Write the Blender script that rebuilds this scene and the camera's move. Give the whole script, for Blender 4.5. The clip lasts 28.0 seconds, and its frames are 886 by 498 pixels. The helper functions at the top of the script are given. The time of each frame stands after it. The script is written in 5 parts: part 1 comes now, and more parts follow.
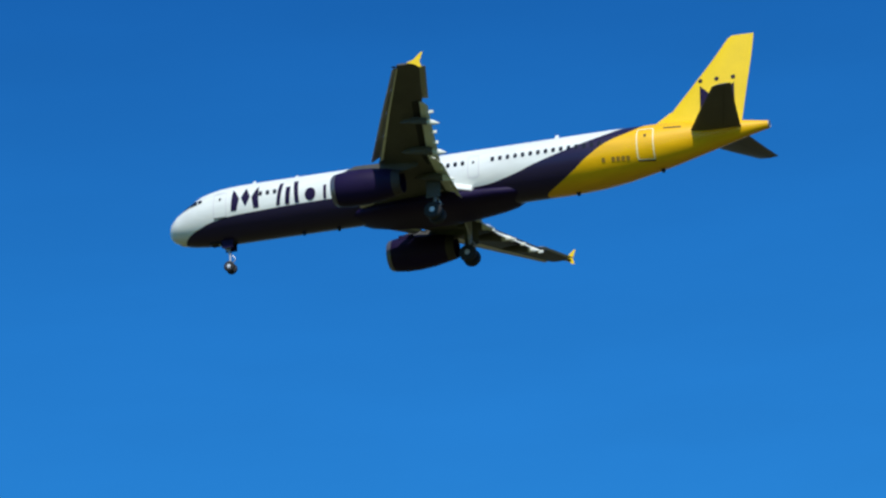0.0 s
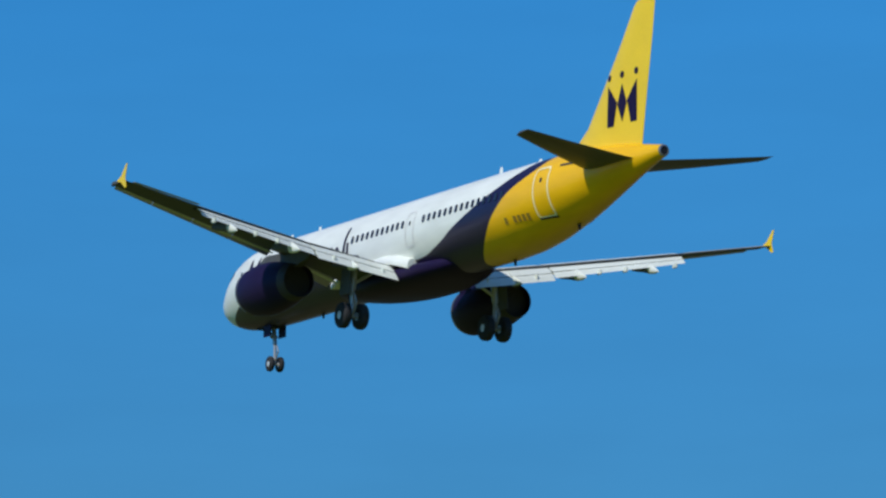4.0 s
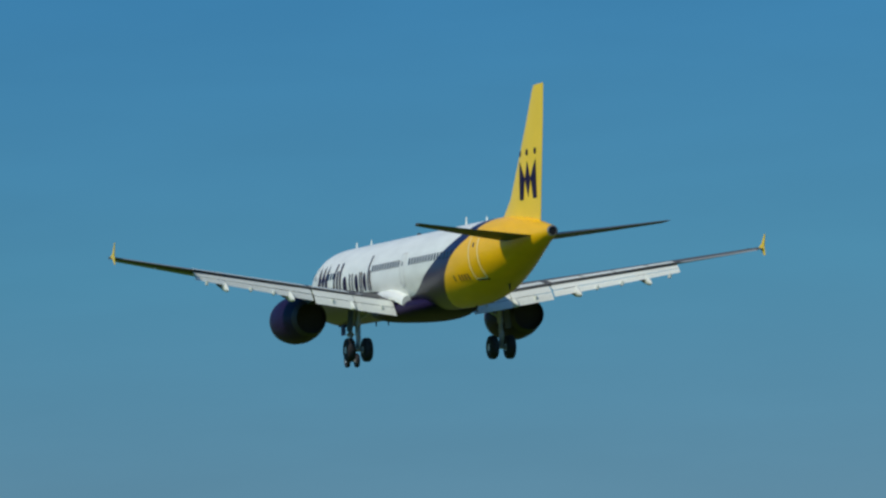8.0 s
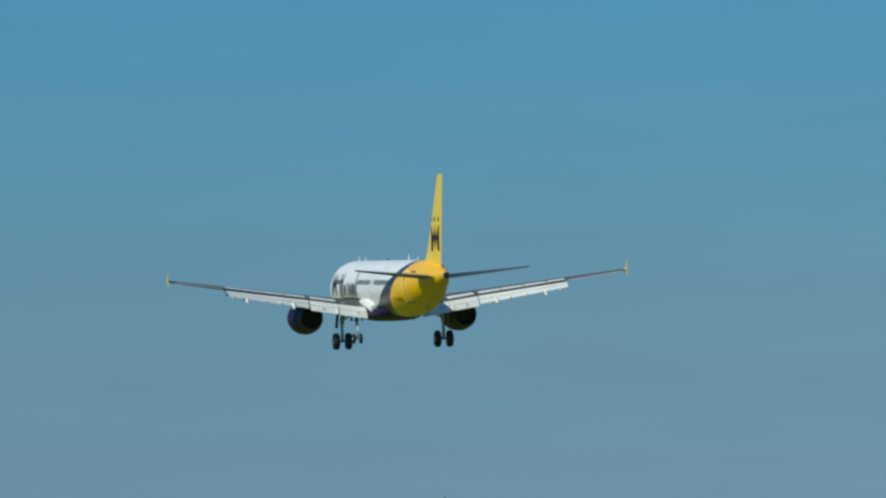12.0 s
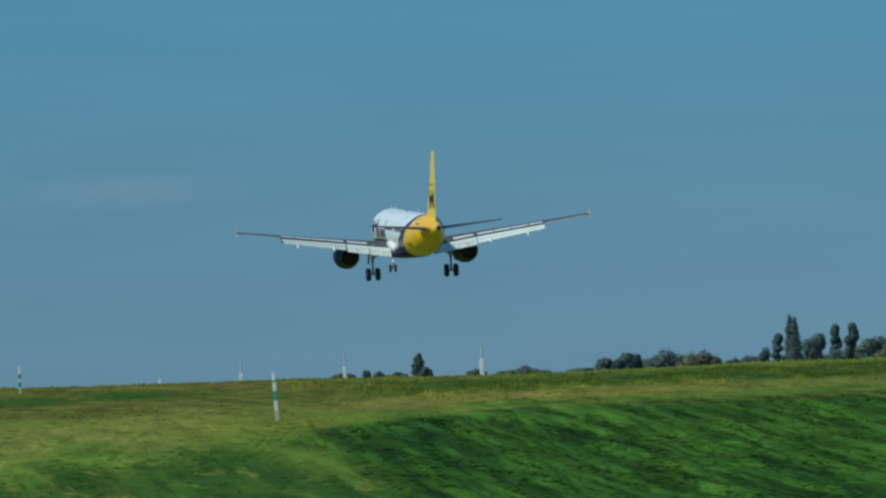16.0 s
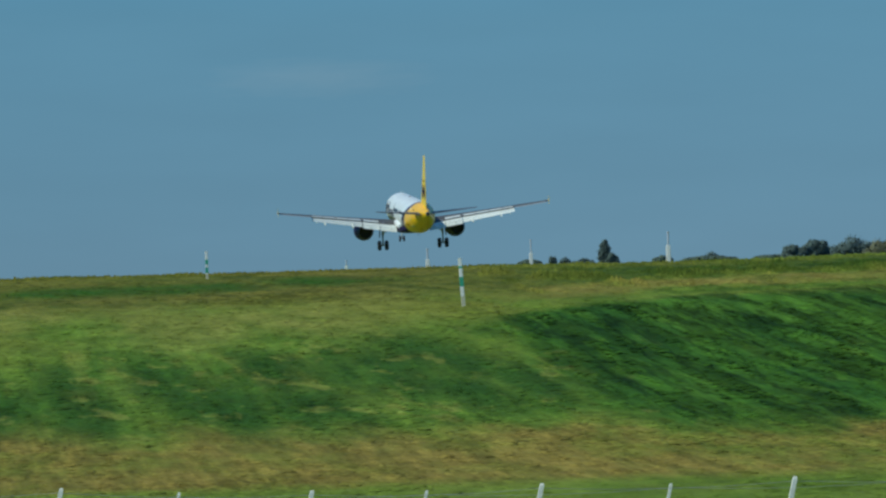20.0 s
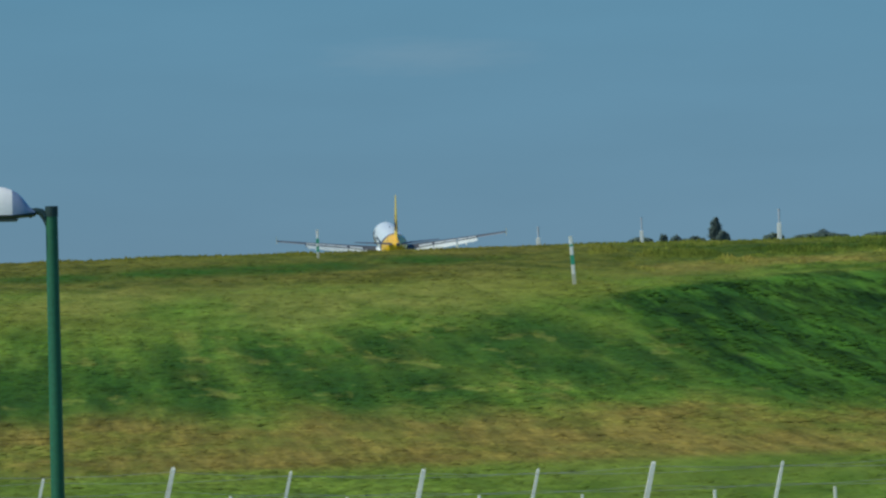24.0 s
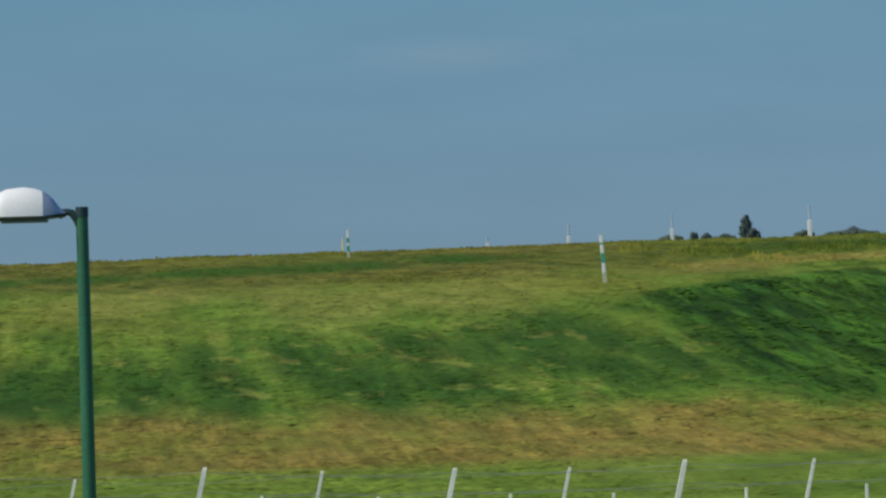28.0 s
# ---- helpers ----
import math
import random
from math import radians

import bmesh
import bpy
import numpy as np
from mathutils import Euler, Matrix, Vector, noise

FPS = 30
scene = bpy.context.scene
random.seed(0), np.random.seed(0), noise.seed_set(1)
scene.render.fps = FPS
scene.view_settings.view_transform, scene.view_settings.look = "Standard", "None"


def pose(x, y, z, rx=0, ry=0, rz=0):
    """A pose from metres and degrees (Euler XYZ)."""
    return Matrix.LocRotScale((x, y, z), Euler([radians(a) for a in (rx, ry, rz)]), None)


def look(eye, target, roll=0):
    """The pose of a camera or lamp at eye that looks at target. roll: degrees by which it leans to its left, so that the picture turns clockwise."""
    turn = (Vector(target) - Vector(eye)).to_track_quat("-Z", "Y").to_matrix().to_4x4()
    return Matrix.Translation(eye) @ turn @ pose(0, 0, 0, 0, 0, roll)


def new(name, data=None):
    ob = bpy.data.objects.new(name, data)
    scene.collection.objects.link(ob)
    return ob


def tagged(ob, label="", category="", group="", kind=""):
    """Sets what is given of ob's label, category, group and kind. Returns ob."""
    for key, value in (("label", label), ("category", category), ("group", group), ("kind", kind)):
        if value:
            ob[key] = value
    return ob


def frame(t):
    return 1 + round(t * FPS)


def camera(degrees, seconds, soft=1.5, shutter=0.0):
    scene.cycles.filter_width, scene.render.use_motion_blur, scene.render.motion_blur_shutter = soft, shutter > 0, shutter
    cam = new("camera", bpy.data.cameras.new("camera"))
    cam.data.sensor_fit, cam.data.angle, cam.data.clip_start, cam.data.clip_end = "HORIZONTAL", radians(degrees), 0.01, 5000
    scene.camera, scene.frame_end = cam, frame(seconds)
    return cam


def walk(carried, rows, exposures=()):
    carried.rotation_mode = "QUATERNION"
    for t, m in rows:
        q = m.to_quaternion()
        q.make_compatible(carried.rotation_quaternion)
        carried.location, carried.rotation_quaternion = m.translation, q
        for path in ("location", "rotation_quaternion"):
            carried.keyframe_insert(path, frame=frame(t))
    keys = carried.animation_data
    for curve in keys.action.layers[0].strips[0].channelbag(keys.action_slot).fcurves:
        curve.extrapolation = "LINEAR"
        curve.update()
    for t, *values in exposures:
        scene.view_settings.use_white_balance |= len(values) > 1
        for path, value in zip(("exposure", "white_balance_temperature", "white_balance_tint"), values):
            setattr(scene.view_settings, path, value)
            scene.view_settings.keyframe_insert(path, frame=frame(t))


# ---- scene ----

# ---------------------------------------------------------------- camera
cam = camera(9.957, 28.0, soft=2.5)


def aim(yaw, pitch, roll):
    """A turn: yaw clockwise from +y, pitch up, roll right side down, in degrees."""
    return (Matrix.Rotation(radians(-yaw), 4, "Z") @ Matrix.Rotation(radians(pitch), 4, "X")
            @ Matrix.Rotation(radians(roll), 4, "Y"))


UPRIGHT = Matrix.Rotation(radians(90), 4, "X")
# seconds, yaw, pitch, roll of the hand-held camera, which stands on one spot
AIM = [
    (0.0, 74.355, 25.000, 4.087),
    (0.5, 65.919, 23.524, 3.198),
    (1.0, 58.087, 21.679, 2.630),
    (1.5, 51.267, 19.911, 2.205),
    (2.0, 45.177, 18.280, 1.941),
    (2.5, 40.300, 16.838, 1.631),
    (3.0, 36.256, 15.536, 1.612),
    (3.5, 32.593, 14.124, 1.075),
    (4.0, 29.516, 12.894, 0.749),
    (4.5, 26.637, 11.846, 0.334),
    (6.5, 19.779, 8.286, 0.648),
    (7.0, 18.566, 7.555, 1.064),
    (7.5, 17.709, 7.127, 1.710),
    (8.0, 16.926, 6.703, 2.247),
    (8.5, 16.096, 6.371, 2.954),
    (9.0, 15.496, 7.103, 3.155),
    (9.5, 14.895, 7.641, 2.523),
    (10.0, 14.271, 6.717, 2.099),
    (10.5, 13.699, 5.807, 1.793),
    (11.0, 13.156, 5.028, 1.042),
    (11.5, 12.584, 4.396, 1.524),
    (13.5, 9.748, 3.373, 0.043),
    (14.0, 9.402, 3.129, 1.033),
    (14.5, 8.988, 2.815, 1.775),
    (15.0, 8.635, 2.561, 1.866),
    (15.5, 8.313, 2.300, 1.785),
    (16.0, 8.004, 2.057, 1.830),
    (16.5, 7.725, 1.839, 1.681),
    (17.0, 7.398, 1.614, 1.724),
    (17.5, 7.093, 1.419, 1.593),
    (18.0, 6.817, 1.243, 1.594),
    (18.5, 6.575, 1.090, 1.662),
    (19.0, 6.331, 0.973, 1.570),
    (19.5, 6.088, 0.895, 1.619),
    (20.0, 5.866, 0.839, 1.673),
    (20.5, 5.663, 0.793, 1.743),
    (21.0, 5.474, 0.759, 1.631),
    (21.5, 5.302, 0.734, 1.693),
    (22.0, 5.143, 0.711, 1.816),
    (22.5, 4.990, 0.691, 1.888),
    (24.5, 4.520, 0.622, 1.884),
    (25.0, 4.440, 0.615, 1.989),
    (25.5, 4.373, 0.604, 2.076),
    (26.0, 4.323, 0.606, 2.115),
    (26.5, 4.290, 0.602, 2.209),
    (27.0, 4.276, 0.608, 2.210),
    (27.5, 4.269, 0.614, 2.333),
    (28.0, 4.269, 0.633, 2.112),
]
EXPOSURES = [(0.0, 0.3, 6500, 10), (1.0, 0.16, 6500, 10), (4.0, 0.02, 6500, 10), (7.0, -0.17, 6600, 6), (8.0, -0.2, 6850, 7), (9.0, -0.04, 7050, 7), (11.0, 0.05, 7100, 7), (14.0, -0.15, 6500, 0), (18.0, -0.1, 6300, -1), (22.0, -0.04, 6450, 3), (25.5, -0.03, 6600, 7), (28.0, 0.06, 7050, 12)]
walk(cam, [(t, aim(a, b, c) @ UPRIGHT) for t, a, b, c in AIM], EXPOSURES)

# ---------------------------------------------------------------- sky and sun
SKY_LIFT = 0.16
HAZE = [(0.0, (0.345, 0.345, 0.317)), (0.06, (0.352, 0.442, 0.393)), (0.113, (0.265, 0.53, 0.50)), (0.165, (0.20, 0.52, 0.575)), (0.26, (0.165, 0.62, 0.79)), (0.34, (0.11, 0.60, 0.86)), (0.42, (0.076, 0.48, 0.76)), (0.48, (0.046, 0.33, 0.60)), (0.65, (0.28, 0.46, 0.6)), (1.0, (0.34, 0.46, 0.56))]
SUN_EL, SUN_AZ = 44.0, 248.0     # degrees; azimuth clockwise from +y
world = bpy.data.worlds.new("sky")
scene.world = world
world.use_nodes = True
wn = world.node_tree.nodes
sky = wn.new("ShaderNodeTexSky")
sky.sky_type = "NISHITA"
sky.sun_disc = False
sky.sun_elevation, sky.sun_rotation = radians(SUN_EL), radians(SUN_AZ)
sky.altitude, sky.air_density, sky.dust_density, sky.ozone_density = 0, 1.0, 0.2, 5.0
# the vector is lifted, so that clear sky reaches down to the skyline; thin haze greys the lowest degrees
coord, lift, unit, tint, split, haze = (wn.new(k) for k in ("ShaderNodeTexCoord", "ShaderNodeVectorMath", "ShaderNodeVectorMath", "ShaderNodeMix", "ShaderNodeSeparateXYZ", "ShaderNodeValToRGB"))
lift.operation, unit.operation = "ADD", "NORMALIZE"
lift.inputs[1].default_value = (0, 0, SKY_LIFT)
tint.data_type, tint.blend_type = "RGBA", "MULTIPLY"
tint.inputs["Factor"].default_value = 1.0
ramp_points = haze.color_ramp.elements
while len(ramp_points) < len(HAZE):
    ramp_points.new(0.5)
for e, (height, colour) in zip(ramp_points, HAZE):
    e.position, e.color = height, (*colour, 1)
wl = world.node_tree.links
wl.new(coord.outputs["Generated"], lift.inputs[0])
wl.new(lift.outputs[0], unit.inputs[0])
wl.new(unit.outputs[0], sky.inputs["Vector"])
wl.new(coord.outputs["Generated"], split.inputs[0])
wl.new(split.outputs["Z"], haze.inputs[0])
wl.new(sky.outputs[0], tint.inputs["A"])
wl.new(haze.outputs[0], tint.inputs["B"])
wisp, wisp_size, wisp_gain, veil = (wn.new(k) for k in ("ShaderNodeTexNoise", "ShaderNodeMapping", "ShaderNodeMapRange", "ShaderNodeVectorMath"))
wisp_size.inputs["Scale"].default_value = (9, 9, 45)
wisp.inputs["Scale"].default_value, wisp.inputs["Detail"].default_value = 2.0, 5
wisp_gain.inputs["From Min"].default_value, wisp_gain.inputs["From Max"].default_value = 0.35, 0.7
wisp_gain.inputs["To Min"].default_value, wisp_gain.inputs["To Max"].default_value = 0.985, 1.03
veil.operation = "SCALE"
wl.new(coord.outputs["Generated"], wisp_size.inputs[0])
wl.new(wisp_size.outputs[0], wisp.inputs["Vector"])
wl.new(wisp.outputs["Fac"], wisp_gain.inputs["Value"])
wl.new(wisp_gain.outputs[0], veil.inputs["Scale"])
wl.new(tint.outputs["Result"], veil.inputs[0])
# one thin flat cloud low over the crest
cloud_at, cloud_far, cloud_edge, cloud_mix = (wn.new(k) for k in ("ShaderNodeMapping", "ShaderNodeVectorMath", "ShaderNodeMapRange", "ShaderNodeMix"))
cloud_rag, cloud_sum = wn.new("ShaderNodeTexNoise"), wn.new("ShaderNodeMath")
cloud_at.vector_type = "TEXTURE"
cloud_at.inputs["Location"].default_value, cloud_at.inputs["Scale"].default_value = (0.078, 0.99, 0.049), (0.021, 0.2, 0.0036)
cloud_far.operation = "LENGTH"
cloud_rag.inputs["Scale"].default_value, cloud_rag.inputs["Detail"].default_value = 2.6, 8
cloud_sum.operation = "ADD"
cloud_edge.inputs["From Min"].default_value, cloud_edge.inputs["From Max"].default_value = 0.7, 1.7
cloud_edge.inputs["To Min"].default_value, cloud_edge.inputs["To Max"].default_value = 0.34, 0.0
cloud_mix.data_type = "RGBA"
cloud_mix.inputs["B"].default_value = (1.05, 1.62, 2.15, 1)
wl.new(coord.outputs["Generated"], cloud_at.inputs[0])
wl.new(cloud_at.outputs[0], cloud_far.inputs[0])
wl.new(cloud_at.outputs[0], cloud_rag.inputs["Vector"])
wl.new(cloud_far.outputs["Value"], cloud_sum.inputs[0])
wl.new(cloud_rag.outputs["Fac"], cloud_sum.inputs[1])
wl.new(cloud_sum.outputs[0], cloud_edge.inputs["Value"])
wl.new(cloud_edge.outputs[0], cloud_mix.inputs["Factor"])
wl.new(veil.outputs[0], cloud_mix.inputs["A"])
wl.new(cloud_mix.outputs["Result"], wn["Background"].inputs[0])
wn["Background"].inputs[1].default_value = 0.2

sun_data = bpy.data.lights.new("sun", "SUN")
sun_data.energy, sun_data.angle, sun_data.color = 3.2, radians(0.5), (1.0, 0.95, 0.87)
sun = new("sun", sun_data)
az, el = radians(SUN_AZ), radians(SUN_EL)
TO_SUN = Vector((math.sin(az) * math.cos(el), math.cos(az) * math.cos(el), math.sin(el)))
sun.matrix_world = look(TO_SUN * 300, (0, 0, 0))


# ---------------------------------------------------------------- materials
def nodes_of(name):
    m = bpy.data.materials.new(name)
    m.use_nodes = True
    return m, m.node_tree.nodes, m.node_tree.links, m.node_tree.nodes["Principled BSDF"]


def surface(name, colour, rough=0.5, metal=0.0, vary=0.15, grain=3.0, bump=0.05, coat=0.0, emit=0.0):
    """A painted or plain surface with fine grain and broad stains."""
    m, n, l, bsdf = nodes_of(name)
    co = n.new("ShaderNodeTexCoord")
    broad, fine = n.new("ShaderNodeTexNoise"), n.new("ShaderNodeTexNoise")
    broad.inputs["Scale"].default_value, fine.inputs["Scale"].default_value = grain * 0.2, grain * 4
    fine.inputs["Detail"].default_value = 6
    mix = n.new("ShaderNodeMath")
    mix.operation = "ADD"
    for tex, k in ((broad, 0), (fine, 1)):
        l.new(co.outputs["Object"], tex.inputs["Vector"])
        l.new(tex.outputs["Fac"], mix.inputs[k])
    ramp = n.new("ShaderNodeMapRange")
    ramp.inputs["From Min"].default_value, ramp.inputs["From Max"].default_value = 0.6, 1.4
    ramp.inputs["To Min"].default_value, ramp.inputs["To Max"].default_value = 1 - vary, 1 + vary
    l.new(mix.outputs[0], ramp.inputs["Value"])
    mul = n.new("ShaderNodeVectorMath")
    mul.operation = "SCALE"
    mul.inputs[0].default_value = colour
    l.new(ramp.outputs[0], mul.inputs["Scale"])
    l.new(mul.outputs[0], bsdf.inputs["Base Color"])
    bsdf.inputs["Roughness"].default_value, bsdf.inputs["Metallic"].default_value = rough, metal
    bsdf.inputs["Coat Weight"].default_value = coat
    if bump:
        bp = n.new("ShaderNodeBump")
        bp.inputs["Strength"].default_value, bp.inputs["Distance"].default_value = bump, 0.02
        l.new(fine.outputs["Fac"], bp.inputs["Height"])
        l.new(bp.outputs[0], bsdf.inputs["Normal"])
    return m


WHITE = (0.82, 0.85, 0.78)
PURPLE = (0.015, 0.009, 0.042)
YELLOW = (0.92, 0.625, 0.002)
# same yellow shifted to orange, so the tail's shade is in the colour
YELLOW_SHADED = (0.92, 0.51, 0.002)
paint_purple = surface("purple_paint", PURPLE, 0.5, vary=0.2)
paint_purple.node_tree.nodes["Principled BSDF"].inputs["Specular IOR Level"].default_value = 0.1
paint_yellow = surface("yellow_paint", YELLOW, 0.36, vary=0.08, coat=0.15)
paint_white = surface("white_paint", WHITE, 0.36, vary=0.05, coat=0.15)
# wing grey darkened to carry underside shade; flap paint paled for sunlight
wing_grey = surface("wing_grey_with_shade", (0.088, 0.089, 0.083), 0.6, vary=0.25, grain=2)
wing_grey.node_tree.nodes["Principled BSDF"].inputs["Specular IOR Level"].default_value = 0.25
flap_grey = surface("flap_sunlit_pale", (0.72, 0.76, 0.68), 0.45, vary=0.12, grain=2)
aileron_grey = surface("aileron_grey_paint", (0.3, 0.31, 0.29), 0.5, vary=0.15, grain=2)
slat_metal = surface("bare_slat_metal", (0.45, 0.46, 0.48), 0.35, 0.6, vary=0.15)
lip_metal = surface("polished_inlet_lip", (0.2, 0.2, 0.22), 0.45, 0.7, vary=0.1)
exhaust_metal = surface("bare_exhaust_metal", (0.36, 0.35, 0.35), 0.4, 0.7, vary=0.2)
hot_metal = surface("heat_stained_metal", (0.05, 0.044, 0.043), 0.65, 0.3, vary=0.3)
gear_metal = surface("gear_strut_metal", (0.42, 0.43, 0.44), 0.4, 0.4, vary=0.2)
rubber = surface("tyre_rubber", (0.018, 0.018, 0.02), 0.8, vary=0.2)
rim_grey = surface("wheel_rim_grey", (0.62, 0.62, 0.6), 0.4, 0.3, vary=0.2)
# near-black; also used for the strips that stand in for cove shade
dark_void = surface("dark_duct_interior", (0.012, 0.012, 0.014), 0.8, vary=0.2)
glass_dark = surface("dark_window_glass", (0.02, 0.022, 0.028), 0.12, vary=0.1, bump=0)
panel_line = surface("panel_seam_grey", (0.7, 0.71, 0.68), 0.5, vary=0.1)
seam_gold = surface("door_outline_pale_yellow", (0.92, 0.82, 0.45), 0.4, vary=0.1)
post_white = surface("weathered_white_plastic", (0.86, 0.85, 0.74), 0.5, vary=0.12, grain=8)
rod_grey = surface("weathered_grey_rod", (0.5, 0.52, 0.52), 0.5, vary=0.12, grain=8)
post_foot = surface("stained_cream_plastic", (0.56, 0.54, 0.36), 0.7, vary=0.3)
post_green = surface("green_band_plastic", (0.06, 0.36, 0.2), 0.5, vary=0.15, grain=8)
lamp_green = surface("green_lamp_post_paint", (0.02, 0.125, 0.055), 0.5, vary=0.25, grain=6)
lamp_dark = surface("dark_bracket_paint", (0.02, 0.045, 0.04), 0.45, vary=0.25, grain=6)
lamp_white = surface("white_lamp_housing", (0.86, 0.85, 0.77), 0.35, vary=0.08, grain=8)
lamp_end = surface("blue_grey_lamp_end", (0.27, 0.33, 0.42), 0.35, vary=0.12, grain=8)
lamp_lens = surface("shaded_lamp_lens", (0.2, 0.21, 0.2), 0.25, vary=0.1, grain=8)
concrete = surface("pale_concrete", (0.78, 0.77, 0.64), 0.85, vary=0.22, grain=12, bump=0.3)
wire_metal = surface("galvanised_wire", (0.35, 0.36, 0.36), 0.5, 0.5, vary=0.2)
bark = surface("tree_bark", (0.09, 0.07, 0.05), 0.9, vary=0.3, bump=0.3)


def aft(s):
    """The rear fuselage is drawn out by a little under half a metre."""
    return s + 0.45 * min(1.0, max(0.0, (s - 24) / 14))


def livery():
    """White fuselage with a purple belly that sweeps up behind the wing, and a yellow tail."""
    m, n, l, bsdf = nodes_of("fuselage_livery")
    co = n.new("ShaderNodeTexCoord")
    sep = n.new("ShaderNodeSeparateXYZ")
    l.new(co.outputs["Object"], sep.inputs[0])

    def curve(points, lo, hi, value):
        """A smooth line y(x) through the points."""
        c = n.new("ShaderNodeFloatCurve")
        mapping = c.mapping
        mapping.use_clip = False
        curve_points = mapping.curves[0].points
        while len(curve_points) < len(points):
            curve_points.new(0.5, 0.5)
        for cp, (x, y) in zip(curve_points, points):
            cp.location = ((x - lo) / (hi - lo), (y + 3) / 6)
        mapping.update()
        f = n.new("ShaderNodeMapRange")
        f.inputs["From Min"].default_value, f.inputs["From Max"].default_value = lo, hi
        l.new(value, f.inputs["Value"])
        l.new(f.outputs[0], c.inputs["Value"])
        g = n.new("ShaderNodeMapRange")
        g.inputs["To Min"].default_value, g.inputs["To Max"].default_value = -3, 3
        g.clamp = False
        l.new(c.outputs[0], g.inputs["Value"])
        return g.outputs[0]

    def less(a, b):
        """1 where a < b, with a hair-soft edge."""
        d = n.new("ShaderNodeMath")
        d.operation = "SUBTRACT"
        l.new(b, d.inputs[0])
        l.new(a, d.inputs[1])
        r = n.new("ShaderNodeMapRange")
        r.inputs["From Min"].default_value, r.inputs["From Max"].default_value = -0.01, 0.01
        l.new(d.outputs[0], r.inputs["Value"])
        return r.outputs[0]

    station = n.new("ShaderNodeMath")
    station.operation = "SUBTRACT"
    station.inputs[0].default_value = 22.0
    l.new(sep.outputs["Y"], station.inputs[1])
    belly = curve([(aft(a), b) for a, b in BELLY_LINE], 0, 45, station.outputs[0])
    back = curve([(aft(a), b) for a, b in TAIL_LINE], 26, 45, station.outputs[0])
    is_purple = less(sep.outputs["Z"], belly)
    is_yellow = less(sep.outputs["Z"], back)
    mix = n.new("ShaderNodeMix")
    mix.data_type = "RGBA"
    mix.inputs["A"].default_value, mix.inputs["B"].default_value = (*WHITE, 1), (*PURPLE, 1)
    l.new(is_purple, mix.inputs["Factor"])
    mix2 = n.new("ShaderNodeMix")
    mix2.data_type = "RGBA"
    mix2.inputs["B"].default_value = (*YELLOW_SHADED, 1)
    l.new(mix.outputs["Result"], mix2.inputs["A"])
    l.new(is_yellow, mix2.inputs["Factor"])
    dirt, fine = n.new("ShaderNodeTexNoise"), n.new("ShaderNodeTexNoise")
    stretch = n.new("ShaderNodeMapping")
    stretch.inputs["Scale"].default_value = (1, 0.25, 1)
    l.new(co.outputs["Object"], stretch.inputs[0])
    l.new(stretch.outputs[0], dirt.inputs["Vector"])
    dirt.inputs["Scale"].default_value, dirt.inputs["Detail"].default_value = 1.6, 6
    l.new(co.outputs["Object"], fine.inputs["Vector"])
    fine.inputs["Scale"].default_value = 2.5
    grime = n.new("ShaderNodeMapRange")
    grime.inputs["From Min"].default_value, grime.inputs["From Max"].default_value = 0.3, 0.7
    grime.inputs["To Min"].default_value, grime.inputs["To Max"].default_value = 0.9, 1.04
    l.new(dirt.outputs["Fac"], grime.inputs["Value"])
    mul = n.new("ShaderNodeVectorMath")
    mul.operation = "SCALE"
    l.new(mix2.outputs["Result"], mul.inputs[0])
    l.new(grime.outputs[0], mul.inputs["Scale"])
    l.new(mul.outputs[0], bsdf.inputs["Base Color"])
    bump = n.new("ShaderNodeBump")
    bump.inputs["Strength"].default_value, bump.inputs["Distance"].default_value = 0.08, 0.05
    l.new(fine.outputs["Fac"], bump.inputs["Height"])
    l.new(bump.outputs[0], bsdf.inputs["Normal"])
    bsdf.inputs["Roughness"].default_value = 0.36
    bsdf.inputs["Specular IOR Level"].default_value = 0.35
    bsdf.inputs["Coat Weight"].default_value = 0.12
    return m


# height of the purple belly's edge, and of the yellow tail's, by station (metres aft of the nose)
BELLY_LINE = [(0, -2.2), (1.2, -2.0), (3.1, -1.36), (5.2, -0.92), (8.2, -0.76), (12.5, -0.68), (18, -0.75), (22, -1.2), (24.1, -1.26), (25.8, -1.0), (28.1, -0.3), (31.5, 0.78), (33.0, 1.32), (34.3, 1.98), (36, 2.7), (44, 2.95)]
TAIL_LINE = [(26, -2.9), (28.3, -2.1), (29.4, -1.75), (30.6, -1.15), (31.7, -0.35), (33.1, 0.58), (34.6, 1.28), (36.1, 2.08), (44, 2.95)]
fuselage_paint = livery()


# ---------------------------------------------------------------- mesh helpers
def part(name, bm, material, parent=None, label="", smooth=True):
    """Links a bmesh as one mesh object under a thing or a part."""
    me = bpy.data.meshes.new(name)
    bm.to_mesh(me)
    bm.free()
    if smooth:
        for p in me.polygons:
            p.use_smooth = True
        me.set_sharp_from_angle(angle=radians(40))
    me.materials.append(material)
    ob = new(name, me)
    ob.parent = parent
    return tagged(ob, label)


def shared(name, mesh, parent, m):
    ob = new(name, mesh)
    ob.parent = parent
    ob.matrix_basis = m
    return ob


